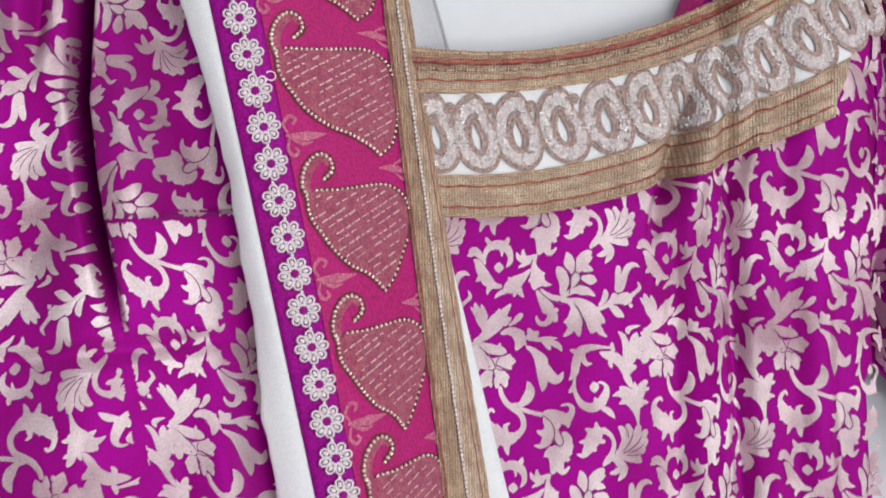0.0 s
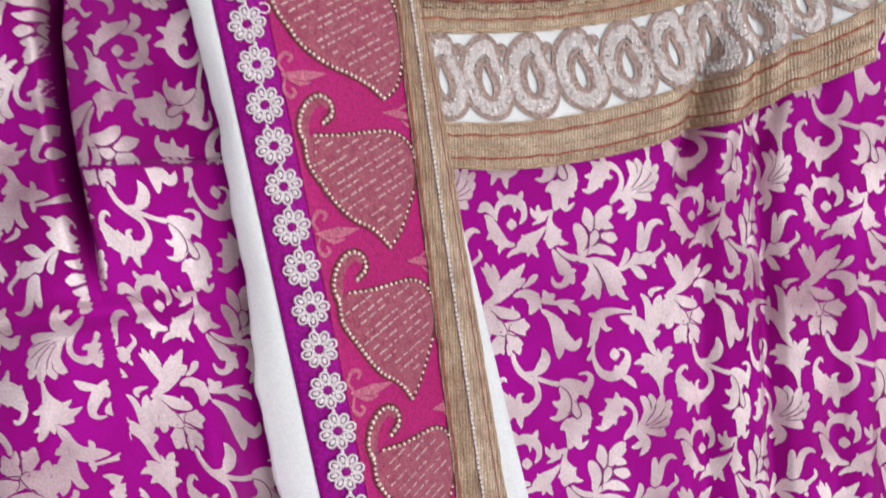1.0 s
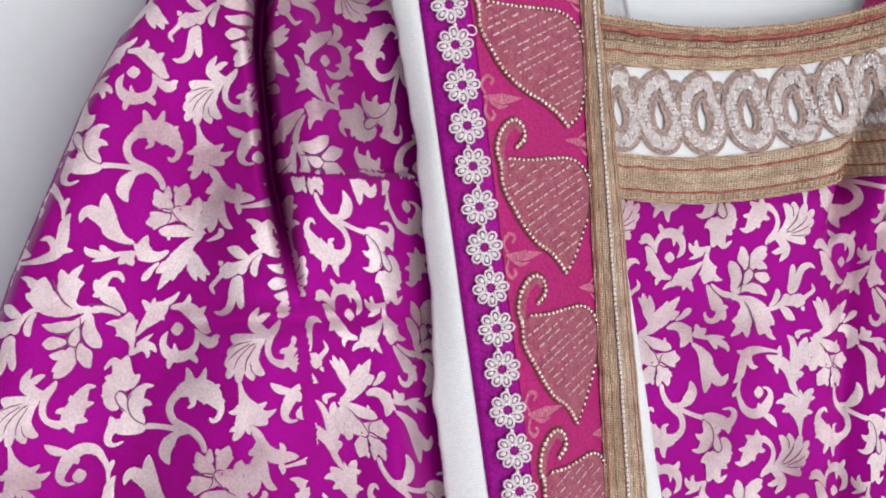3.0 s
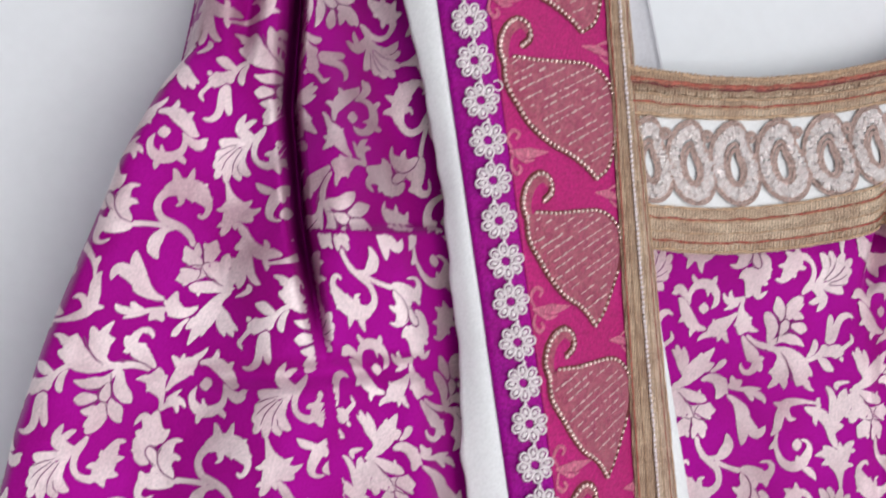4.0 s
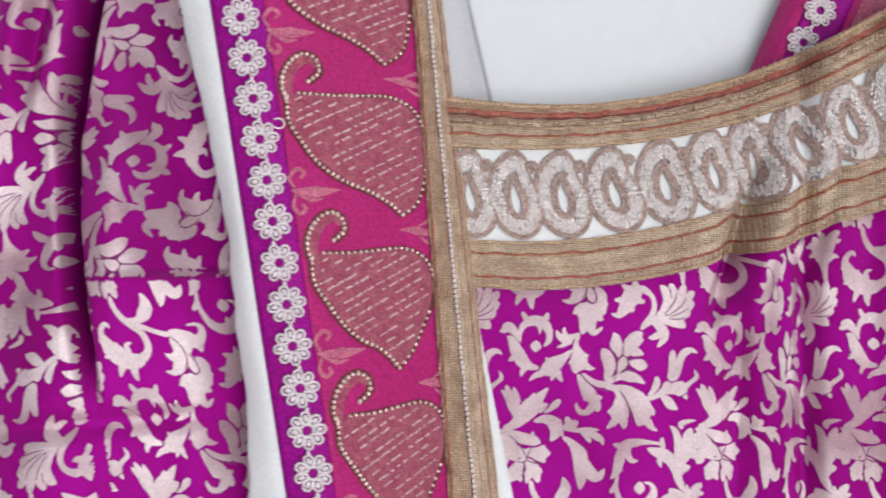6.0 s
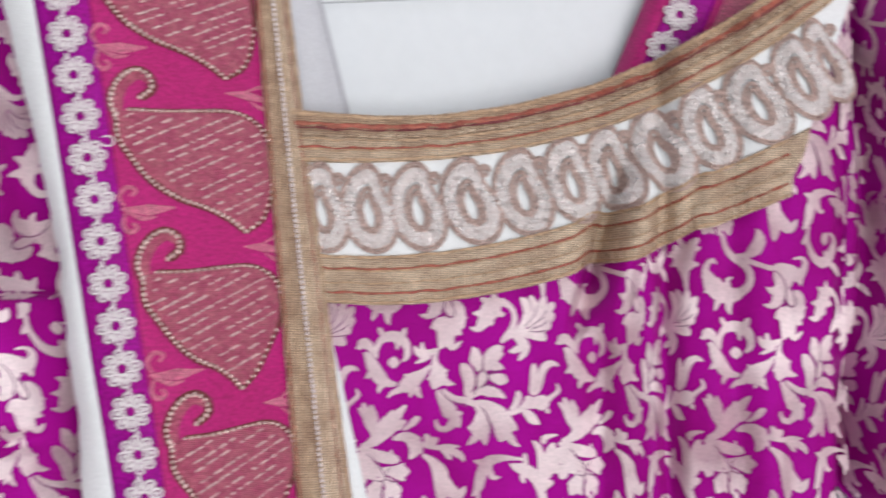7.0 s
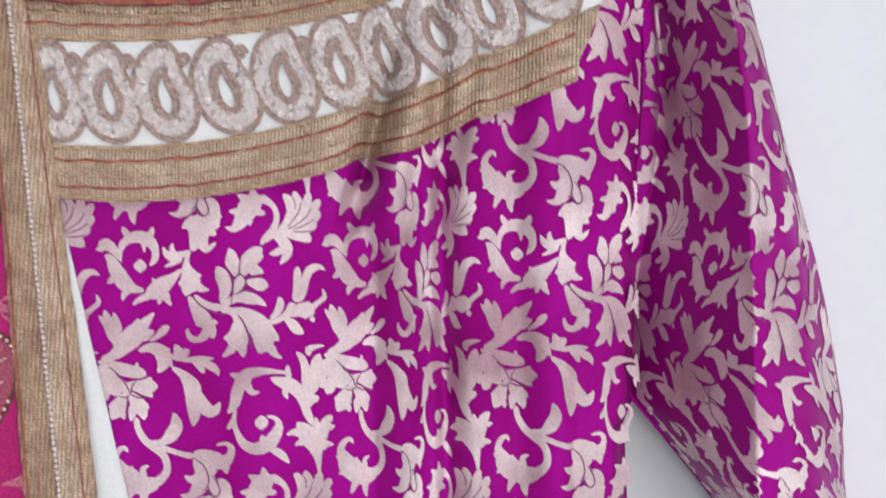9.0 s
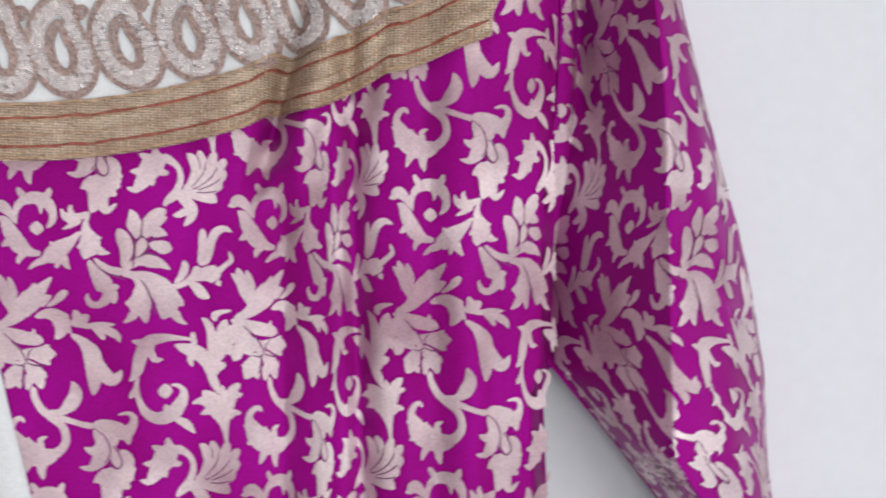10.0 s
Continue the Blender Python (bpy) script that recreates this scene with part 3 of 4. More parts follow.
# faded sprigs between the paisleys
def sprig(ax, az):
    slim = min(1.05, (dup_x(0.78, az) - dup_x(0.29, az)) / (dup_x(0.78, 1.4) - dup_x(0.29, 1.4))) ** 1.5
    bm = bmesh.new()
    for pts, h in ((((-7.0, -54.0), (2, -53.6), (10.6, -51.9)), (0.5, 2.3, 0.3)), (((-6.0, -53.0), (-8.2, -49.5), (-6.0, -45.6), (-3.0, -46.5), (-4.2, -49.0)), (0.5, 0.9, 0.6)),
                   (((-5.5, -55.5), (-6.0, -60.0), (-3.5, -62.6), (-1.5, -60.8), (-3.0, -59.0)), (0.5, 0.9, 0.6)), (((-6, -54.5), (0, -57.0), (4.5, -56.0)), (0.4, 1.0, 0.3))):
        path = smooth_path([(ax + p[0] / 1000, az + p[1] / 1000) for p in pts], 14)
        widths = [float(np.interp(i / 14, (0, 0.5, 1), h)) / 1000 for i in range(15)]
        join(bm, ribbon_piece(path, widths, dup_at, 0.0016, 0.0003))
    part("sprig", local(dupatta, bm), MOTIF, pinkp)
    bm = bmesh.new()
    for pts, h in ((((25.1 * slim, -4.0), (33 * slim, -3.9), (43.0 * slim, -5.6)), (0.3, 1.9, 0.5)), (((34 * slim, -6.2), (38.5 * slim, -8.4), (43 * slim, -7.4)), (0.3, 0.9, 0.3)), (((33 * slim, -2.0), (38 * slim, 0.4), (42.5 * slim, -1.0)), (0.3, 0.9, 0.3))):
        path = smooth_path([(ax + p[0] / 1000, az + p[1] / 1000) for p in pts], 14)
        widths = [float(np.interp(i / 14, (0, 0.5, 1), h)) / 1000 for i in range(15)]
        join(bm, ribbon_piece(path, widths, dup_at, 0.0016, 0.0003))
    part("sprig", local(dupatta, bm), MOTIF, pinkp)


for k in range(-1, 4):
    sprig(0.0041 + 0.0131 * k, 1.4025 - 0.0615 * k)

# twisted cord and stitched lines down the gold border
def down(s, wave=0.0003):
    return [(dup_x(s, z) + wave * wob(s * 9, z, 120, 1.0), z) for z in np.linspace(LOW + 0.002, HIGH - 0.002, 150).tolist()]


twist = bmesh.new()
beads(twist, down(0.888), 0.0021, 0.0010, dup_at, 0.0044, long=0.75)
part("twisted_cord", local(dupatta, twist), PEARL, dupatta, "pale twisted cord along the gold border")
for s, h, m in ((0.792, 0.0004, COPPER), (0.835, 0.00022, BROWN), (0.925, 0.00025, BROWN), (0.962, 0.00025, COPPER), (0.99, 0.0004, BROWN)):
    part("stitch_line", local(dupatta, ribbon_piece(down(s), h, dup_at, 0.0044)), m, dupatta)


# ---- neckband embroidery ----
def neck_line(fn, half, material, proud, broken=0.0):
    bm = bmesh.new()
    xs = np.linspace(0.054, 0.300, 170).tolist()
    run = []
    for x in xs:
        z = fn(x) + 0.0006 * wob(x, 1.0, 130, 6.0)
        if x > band_end(z) - 0.0005:
            break
        run.append((x, z))
    if broken:
        i = 0
        while i < len(run) - 4:
            join(bm, ribbon_piece(run[i:i + 3], half, y_band, proud))
            i += random.choice((3, 4))
    else:
        join(bm, ribbon_piece(run, [half * (1 + 0.9 * wob(x, half * 900, 240, 8.0)) for x, z in run], y_band, proud))
    part("stitch_line", local(kurta, bm), material, kurta)


for t, h, m, broken in ((0.93, 0.00055, BROWN, 0), (0.74, 0.0009, COPPER, 0), (0.66, 0.0004, DARKCORD, 0), (0.53, 0.0005, GOLDPALE, 1), (0.44, 0.0004, BROWN, 0), (0.27, 0.00045, COPPER, 0), (0.22, 0.0003, BROWN, 0), (0.02, 0.0005, BROWN, 0)):
    neck_line(mix_curve(WHITE_TOP, NECK_TOP, t), h, m, 0.0031, broken)
for t, h, m, broken in ((0.03, 0.0005, BROWN, 0), (0.27, 0.00045, COPPER, 0), (0.31, 0.00028, BROWN, 0), (0.50, 0.0004, GOLDPALE, 1), (0.56, 0.0003, BROWN, 0), (0.76, 0.0005, COPPER, 0), (0.95, 0.00045, BROWN, 0)):
    neck_line(mix_curve(WHITE_LOW, NECK_LOW, t), h, m, 0.0024, broken)


def cross_threads(low, high, step, half, material, proud, name, label):
    """Short upright threads that bind a ribbon, a little uneven."""
    bm = bmesh.new()
    x = 0.055
    while x < 0.298:
        z0, z1 = low(x), high(x)
        if z1 < 1.46 and x < band_end(z0) - 0.001:
            lean = random.uniform(-0.0004, 0.0004)
            run = [(x + lean * q / 2, lerp(z0, z1, q / 2)) for q in range(3)]
            join(bm, ribbon_piece(run, half * random.uniform(0.7, 1.3), y_band, proud, 0.0002))
        x += step * random.uniform(0.75, 1.25)
    part(name, local(kurta, bm), material, kurta, label)


cross_threads(mix_curve(WHITE_TOP, NECK_TOP, 0.86), mix_curve(WHITE_TOP, NECK_TOP, 1.01), 0.0019, 0.00032, BROWN, 0.0030, "edge_stitches", "brown overcast stitches")
cross_threads(mix_curve(WHITE_TOP, NECK_TOP, 0.47), mix_curve(WHITE_TOP, NECK_TOP, 0.60), 0.0016, 0.00026, GOLDPALE, 0.0030, "edge_stitches", "pale gold stitches")
cross_threads(mix_curve(WHITE_LOW, NECK_LOW, 0.44), mix_curve(WHITE_LOW, NECK_LOW, 0.56), 0.0016, 0.0003, GOLDPALE, 0.0024, "edge_stitches", "pale gold stitches")
cross_threads(mix_curve(WHITE_LOW, NECK_LOW, 0.80), mix_curve(WHITE_LOW, NECK_LOW, 0.99), 0.0024, 0.0002, BROWN, 0.0023, "edge_stitches", "brown overcast stitches")


def egg(cx, cz, wide, high, turn, size, sharp=0.0, n=44):
    out = []
    for i in range(n + 1):
        a = 2 * math.pi * i / n
        x = wide * size * math.cos(a) * (1 - 0.16 * math.sin(a) - sharp * max(0.0, math.sin(a)) ** 2)
        z = high * size * math.sin(a)
        # the head bends over and the back is nipped in under it
        x *= 1 - 0.20 * math.exp(-((a - 0.45) / 0.32) ** 2)
        x -= 0.20 * z - 0.30 * wide * size * max(0.0, math.sin(a)) ** 3
        out.append((cx + x * math.cos(turn) - z * math.sin(turn), cz + x * math.sin(turn) + z * math.cos(turn)))
    return out


def ring_motif(cx, cz, wide, turn):
    if cx > band_end(cz) + 0.007:
        return
    high, wide = 0.0187, wide * 1.07

    def ring(size, thin=1.0, dx=0.0, dz=0.0, n=44, sharp=0.0):
        return egg(cx + dx, cz + dz, wide * thin, high, turn, size, sharp, n)
    # two rounds of cord outside
    bm = ribbon_piece(ring(0.995), 0.0007, y_band, 0.0016, 0.0004)
    join(bm, ribbon_piece(ring(0.915), 0.00065, y_band, 0.0018, 0.0005))
    ob = part("paisley_ring", local(kurta, bm), TAUPE, kurta, "taupe cord paisley ring filled with silver sequins")
    # sequins, overlapping little plates
    bm = bmesh.new()
    for size, count in ((0.84, 50), (0.765, 46), (0.69, 42), (0.62, 36)):
        for x, z in ring(size, lerp(1.0, 0.88, (0.84 - size) / 0.22), 0.0, -0.0003, count)[:-1]:
            x, z = x + random.uniform(-0.0003, 0.0003), z + random.uniform(-0.0003, 0.0003)
            m = Matrix.Translation((x, y_band(x, z) - 0.0021 - random.uniform(0, 0.0004), z)) @ Euler((random.uniform(-0.5, 0.5), random.uniform(-3, 3), random.uniform(-0.5, 0.5))).to_matrix().to_4x4() @ Matrix.Rotation(radians(90), 4, "X")
            bmesh.ops.create_circle(bm, cap_ends=True, segments=6, radius=random.uniform(0.0009, 0.0013), matrix=m)
    finish("sequin_filling", local(kurta, bm), SEQUIN, ob, "silver sequin filling", smooth=False)
    # two rounds of cord inside, round a white drop
    bm = ribbon_piece(ring(0.51, 0.80, 0.0003, -0.0010, sharp=0.15), 0.0009, y_band, 0.0018, 0.0004)
    join(bm, ribbon_piece(ring(0.40, 0.64, 0.0004, -0.0014, sharp=0.35), 0.0008, y_band, 0.0017, 0.0003))
    # the head curls over to the next ring
    hx, hz = cx + wide * 0.62 * math.cos(turn) - high * 0.62 * math.sin(turn), cz + wide * 0.62 * math.sin(turn) + high * 0.62 * math.cos(turn)
    spiral = [(hx + (0.0027 - 0.0001 * i) * math.cos(i * 0.55), hz + (0.0030 - 0.00012 * i) * math.sin(i * 0.55)) for i in range(22)]
    join(bm, ribbon_piece(spiral, 0.0007, y_band, 0.0026, 0.0004))
    finish("inner_cord", local(kurta, bm), TAUPE, ob, smooth=True)


for cx, wide in ((0.0675, 0.0100), (0.0871, 0.0104), (0.1076, 0.0108), (0.1300, 0.0112), (0.1522, 0.0112), (0.1728, 0.0104), (0.1905, 0.0094), (0.2098, 0.0108), (0.2282, 0.0102), (0.2475, 0.0110), (0.2655, 0.0095), (0.2770, 0.0078), (0.2858, 0.0060)):
    mid = 0.5 * (curve_at(WHITE_TOP, cx) + curve_at(WHITE_LOW, cx))
    slope = math.atan(2 * 1.6 * (cx - 0.15) + 0.23) * 0.55
    ring_motif(cx, mid, wide, slope + random.uniform(-0.06, 0.06))


# ---- the brocade: one woven repeat, drawn as strokes and laid over each panel ----
# the repeat is 415 wide and 520 high, with a small step sideways and upwards, in units of about 0.2 mm
class Weave:
    def __init__(self):
        self.motifs = {}
        self.name = ""

    def start(self, name):
        self.name = name
        self.motifs.setdefault(name, []).append([])

    def leaf(self, *knots):
        """A leaf, petal or stem along a few knots (x, y, width); narrow ends come to a point, broad ones are rounded."""
        pts = [Vector(k) for k in knots]
        pts = [2 * pts[0] - pts[1], *pts, 2 * pts[-1] - pts[-2]]
        spine = []
        for k in range(len(pts) - 3):
            a, b, c, d = pts[k:k + 4]
            steps = max(3, min(7, int((c.xy - b.xy).length / 4)))
            for i in range(steps):
                t = i / steps
                spine.append(0.5 * (2 * b + (c - a) * t + (2 * a - 5 * b + 4 * c - d) * t * t + (3 * b - a - 3 * c + d) * t ** 3))
        spine.append(pts[-2].copy())
        run = [0.0]
        for a, b in zip(spine, spine[1:]):
            run.append(run[-1] + (b.xy - a.xy).length)
        broad = max(k[2] for k in knots)
        cols = 2 if broad < 18 else 4
        verts, faces = [], []
        for i, p in enumerate(spine):
            way = (spine[min(i + 1, len(spine) - 1)] - spine[max(i - 1, 0)]).xy
            way.normalize()
            near = min(run[i], run[-1] - run[i])
            half = 0.452 * max(1.5, p.z) * min(1.0, math.sqrt(max(0.12, near / max(2.0, 0.34 * p.z))))
            for k in range(cols + 1):
                s = 2 * k / cols - 1
                # the woven edge is a little ragged
                h = half * s * (1 + 0.09 * noise.noise((p.x * 0.27, p.y * 0.27, 3.0 * (1 if s > 0 else -1))))
                verts.append((p.x - way.y * h, p.y + way.x * h, 1 - s * s))
        for i in range(len(spine) - 1):
            for k in range(cols):
                a = i * (cols + 1) + k
                faces.append((a, a + 1, a + cols + 2, a + cols + 1))
        self.motifs[self.name][-1].append((verts, faces))

    def bud(self, x, y, r):
        self.leaf((x, y - r, 1.1 * r), (x, y - 0.55 * r, 1.75 * r), (x, y, 2.1 * r), (x, y + 0.55 * r, 1.75 * r), (x, y + r, 1.1 * r))


w = Weave()
S = w.leaf
w.start("brocade_scroll")
w.bud(65, 404, 12)
S((31, 398, 4), (29, 380, 10), (36, 362, 15), (52, 352, 22), (70, 352, 26), (86, 362, 22), (93, 378, 15), (91, 392, 13), (82, 404, 3))
S((33, 333, 6), (37, 341, 12), (46, 352, 14))
S((88, 332, 7), (84, 344, 14), (72, 354, 16))
S((72, 379, 3), (72, 368, 9), (70, 358, 14))
S((58, 340, 8), (62, 350, 12))
S((-14, 376, 3), (-6, 374, 14), (2, 366, 24), (14, 372, 20), (24, 384, 12), (31, 396, 5))
S((2, 386, 6), (12, 392, 18), (22, 412, 28), (36, 434, 32), (54, 446, 18), (74, 449, 8))
S((7, 437, 4), (16, 430, 14), (26, 420, 16))
S((35, 468, 4), (38, 456, 12), (48, 446, 16))
w.start("brocade_leaf")
S((142, 408, 6), (126, 424, 18), (108, 438, 34), (92, 450, 34), (76, 456, 18))
S((88, 426, 4), (94, 436, 14), (100, 446, 18))
S((53, 476, 4), (66, 465, 12), (86, 457, 18))
S((100, 474, 5), (104, 460, 14), (104, 446, 20))
S((124, 475, 6), (116, 464, 14), (110, 450, 24))
w.start("brocade_tulip")
S((156, 372, 8), (151, 390, 10), (151, 404, 18), (156, 420, 36), (158, 434, 42), (152, 446, 26), (150, 457, 8))
S((178, 417, 4), (170, 419, 12), (160, 414, 18))
S((193, 445, 3), (182, 444, 12), (168, 438, 24))
S((136, 438, 6), (146, 430, 16))
S((107, 368, 4), (113, 380, 14), (126, 385, 22), (140, 382, 14), (156, 374, 8))
S((125, 361, 5), (123, 370, 10), (128, 380, 12))
S((110, 405, 3), (124, 398, 10), (142, 388, 12))
w.start("brocade_drop")
S((156, 458, 8), (166, 476, 20), (180, 496, 34), (190, 514, 36))
S((190, 500, 24), (198, 520, 22), (203, 534, 10))
S((196, 508, 26), (190, 524, 22), (176, 537, 13), (162, 535, 13), (155, 524, 8), (156, 517, 4))
S((210, 504, 8), (196, 506, 18))
w.start("brocade_flower")
S((166, 455, 6), (178, 466, 12), (196, 475, 14), (216, 478, 18))
S((206, 402, 10), (214, 414, 26), (222, 432, 29), (222, 450, 22), (217, 470, 12))
S((229, 367, 5), (234, 380, 22), (236, 394, 30), (240, 408, 18), (241, 419, 7))
S((291, 365, 12), (276, 376, 28), (264, 394, 34), (256, 410, 20), (252, 418, 9))
S((293, 379, 6), (280, 384, 22), (264, 396, 24))
S((294, 411, 5), (280, 406, 20), (264, 407, 20))
S((251, 416, 9), (251, 426, 21), (247, 438, 18), (240, 450, 6))
S((263, 427, 8), (275, 430, 20), (290, 433, 27), (303, 436, 14))
S((214, 478, 14), (230, 467, 12), (248, 457, 20), (266, 458, 25), (284, 462, 18), (300, 472, 4))
w.start("brocade_fan")
S((214, 480, 14), (236, 484, 16), (250, 498, 26), (251, 520, 40), (247, 540, 44), (246, 556, 34))
S((222, 534, 8), (234, 532, 20), (248, 526, 22))
S((220, 568, 4), (230, 560, 13), (242, 548, 22))
S((259, 568, 6), (257, 556, 18), (254, 540, 26))
S((236, 480, 10), (262, 488, 26), (284, 506, 44), (296, 526, 48), (294, 544, 38), (288, 560, 14))
S((324, 536, 8), (312, 526, 22), (296, 518, 30))
S((331, 569, 4), (318, 562, 13), (306, 546, 26))
w.start("brocade_trumpet")
S((292, 495, 5), (308, 502, 10), (326, 496, 12), (342, 482, 16), (352, 466, 24))
S((357, 398, 8), (357, 412, 16), (358, 440, 19), (356, 464, 20))
S((408, 403, 4), (396, 397, 12), (382, 402, 17), (373, 418, 17), (368, 438, 19), (358, 462, 22))
S((330, 492, 8), (348, 484, 18), (366, 478, 30), (380, 480, 36), (389, 484, 24))
S((389, 500, 5), (384, 490, 16))
S((382, 476, 14), (396, 464, 10), (408, 452, 10), (403, 437, 3))
S((324, 455, 8), (326, 468, 16), (320, 484, 14), (308, 496, 6))
S((334, 496, 8), (346, 502, 19), (358, 514, 21), (371, 522, 6))
w.start("brocade_spray")
S((4, 486, 6), (10, 504, 20), (20, 524, 30), (30, 548, 22), (28, 568, 12))
S((20, 490, 5), (25, 508, 16), (30, 528, 18))
S((-6, 496, 5), (6, 510, 14), (18, 526, 18))
S((0, 577, 10), (24, 566, 22), (44, 546, 38), (60, 528, 42), (72, 514, 26), (93, 489, 5))
S((65, 500, 5), (60, 516, 20), (54, 532, 28))
S((94, 522, 5), (82, 528, 20), (66, 536, 30))
S((86, 541, 6), (100, 532, 11), (112, 520, 16), (121, 513, 9))
S((66, 560, 8), (84, 554, 18), (100, 556, 26), (112, 568, 34), (112, 582, 26), (102, 599, 6))
S((129, 588, 4), (120, 576, 18), (110, 566, 24))
S((125, 557, 6), (112, 556, 16))
S((128, 572, 14), (140, 566, 24), (150, 562, 20), (159, 555, 10))
S((134, 546, 6), (138, 556, 17), (146, 566, 18))
S((140, 574, 6), (160, 574, 11), (182, 572, 12), (205, 571, 4))
S((164, 574, 8), (178, 584, 15), (187, 598, 9))
S((180, 576, 9), (198, 584, 17), (210, 592, 13), (214, 602, 4))
w.start("brocade_bell")
S((128, 589, 8), (148, 602, 18), (164, 622, 34), (168, 642, 33), (170, 664, 29), (170, 682, 20), (168, 697, 5))
S((170, 630, 20), (184, 654, 27), (198, 668, 27), (211, 664, 18), (218, 650, 4))
w.start("brocade_carnation")
S((-6, 580, 8), (20, 588, 22), (48, 596, 26), (70, 600, 22), (81, 604, 8))
S((64, 580, 4), (64, 590, 11))
S((-4, 588, 18), (10, 606, 34), (22, 624, 34), (32, 642, 18))
S((44, 622, 12), (66, 624, 24), (84, 624, 30), (96, 624, 20), (103, 624, 8))
S((91, 608, 8), (82, 618, 18))
S((93, 643, 8), (82, 634, 18), (64, 628, 16))
S((50, 636, 10), (62, 650, 26), (70, 662, 30), (76, 674, 20), (79, 686, 6))
S((87, 665, 8), (74, 656, 22))
S((55, 688, 6), (57, 674, 16), (58, 658, 18))
S((44, 636, 8), (38, 650, 24), (32, 662, 33), (26, 674, 26), (20, 685, 8))
S((43, 685, 6), (39, 672, 18))
S((14, 662, 8), (26, 660, 22))
S((14, 612, 14), (8, 630, 24), (4, 644, 22), (0, 653, 10))
S((-2, 588, 12), (-9, 610, 22), (-11, 628, 18), (-8, 643, 7))
S((30, 612, 14), (44, 628, 20), (50, 641, 8))
w.start("brocade_hook_scroll")
S((347, 597, 6), (318, 594, 9), (290, 594, 17), (266, 600, 24), (252, 612, 24))
S((235, 599, 5), (248, 603, 14), (262, 606, 20))
S((258, 604, 24), (250, 630, 25), (246, 650, 21), (240, 662, 14), (232, 671, 4))
S((268, 600, 14), (268, 618, 15), (276, 632, 13), (291, 632, 4))
S((342, 582, 7), (342, 594, 12), (346, 606, 12))
S((310, 606, 6), (326, 612, 20), (346, 618, 28), (360, 628, 27), (370, 644, 21), (374, 660, 16))
S((342, 645, 5), (338, 632, 14), (346, 620, 20))
S((247, 662, 6), (244, 684, 10), (250, 706, 12), (264, 728, 19), (288, 736, 25), (310, 726, 29), (324, 706, 23), (327, 690, 14), (318, 679, 8), (304, 677, 5))
w.bud(295, 688, 13)
S((296, 711, 8), (300, 724, 20))
S((246, 676, 6), (240, 690, 12), (232, 701, 8))
S((312, 736, 12), (328, 744, 17), (338, 752, 15), (348, 764, 4))
w.start("brocade_stem_tulip")
S((357, 557, 5), (367, 566, 14), (374, 582, 17), (378, 604, 22), (378, 630, 22))
S((401, 559, 8), (396, 574, 23), (396, 594, 34), (388, 614, 33), (378, 636, 24), (374, 650, 18))
S((412, 588, 6), (400, 594, 18))
S((409, 543, 3), (392, 546, 10), (380, 552, 14), (382, 563, 8))
S((374, 640, 20), (376, 660, 18), (384, 678, 16), (391, 693, 6))
S((380, 662, 8), (386, 650, 12), (392, 643, 17), (401, 640, 13))
S((404, 781, 6), (402, 760, 12), (398, 740, 25), (390, 722, 38), (378, 706, 38), (361, 688, 10))
S((342, 711, 4), (356, 706, 14), (376, 708, 26))
S((358, 730, 5), (370, 724, 14), (386, 722, 22))
S((395, 677, 5), (398, 692, 14), (398, 712, 22), (398, 730, 22))
S((426, 673, 10), (414, 686, 20), (408, 706, 25), (402, 728, 24))
S((431, 692, 6), (418, 696, 16))
S((429, 727, 6), (416, 726, 14), (402, 736, 20))
w.start("brocade_vine")
S((64, 682, 11), (68, 702, 13), (80, 722, 15), (98, 736, 17), (116, 752, 15), (122, 772, 15), (116, 790, 17), (98, 804, 22))
S((108, 798, 20), (88, 806, 34), (66, 802, 44), (46, 790, 44), (34, 772, 28), (28, 756, 15), (34, 742, 12), (44, 737, 9), (50, 745, 6))
S((48, 839, 5), (54, 824, 14), (62, 808, 24))
S((84, 846, 5), (80, 830, 16), (82, 810, 24))
S((89, 770, 4), (78, 776, 11), (78, 794, 18))
S((25, 803, 6), (38, 796, 18))
S((58, 771, 6), (54, 784, 20))
S((19, 768, 5), (30, 776, 14))
S((92, 726, 8), (112, 726, 14), (128, 714, 27), (137, 698, 27), (136, 684, 18), (131, 672, 4))
S((108, 734, 12), (130, 742, 11), (150, 748, 11), (170, 752, 14))
w.start("brocade_half_leaf")
S((168, 750, 16), (188, 750, 25), (208, 758, 34), (226, 762, 29), (238, 750, 18), (240, 736, 14), (230, 728, 8), (212, 731, 5))
S((232, 784, 6), (228, 770, 20), (214, 762, 26))
S((207, 787, 8), (206, 770, 24))
S((172, 756, 18), (186, 776, 32), (187, 796, 36), (178, 814, 29), (164, 826, 14), (147, 824, 4))
S((154, 789, 5), (166, 796, 16), (182, 792, 26))
S((199, 784, 10), (206, 802, 21), (210, 816, 18), (210, 825, 8))
S((196, 826, 48), (203, 846, 58), (202, 862, 44), (196, 878, 26), (190, 893, 8))
S((171, 851, 6), (184, 842, 22), (200, 834, 30))
S((217, 794, 14), (228, 810, 27), (226, 834, 35), (222, 856, 32))
S((245, 828, 6), (232, 826, 20))
S((235, 861, 6), (224, 856, 24))
S((206, 860, 34), (210, 878, 24), (216, 889, 14), (226, 884, 10), (235, 875, 4))
w.start("brocade_hook_leaf")
S((318, 878, 8), (326, 864, 12), (340, 848, 14), (346, 828, 12), (342, 810, 11), (330, 798, 14), (312, 790, 22))
S((316, 788, 24), (300, 802, 42), (288, 820, 40), (278, 838, 27), (266, 850, 14), (252, 847, 5))
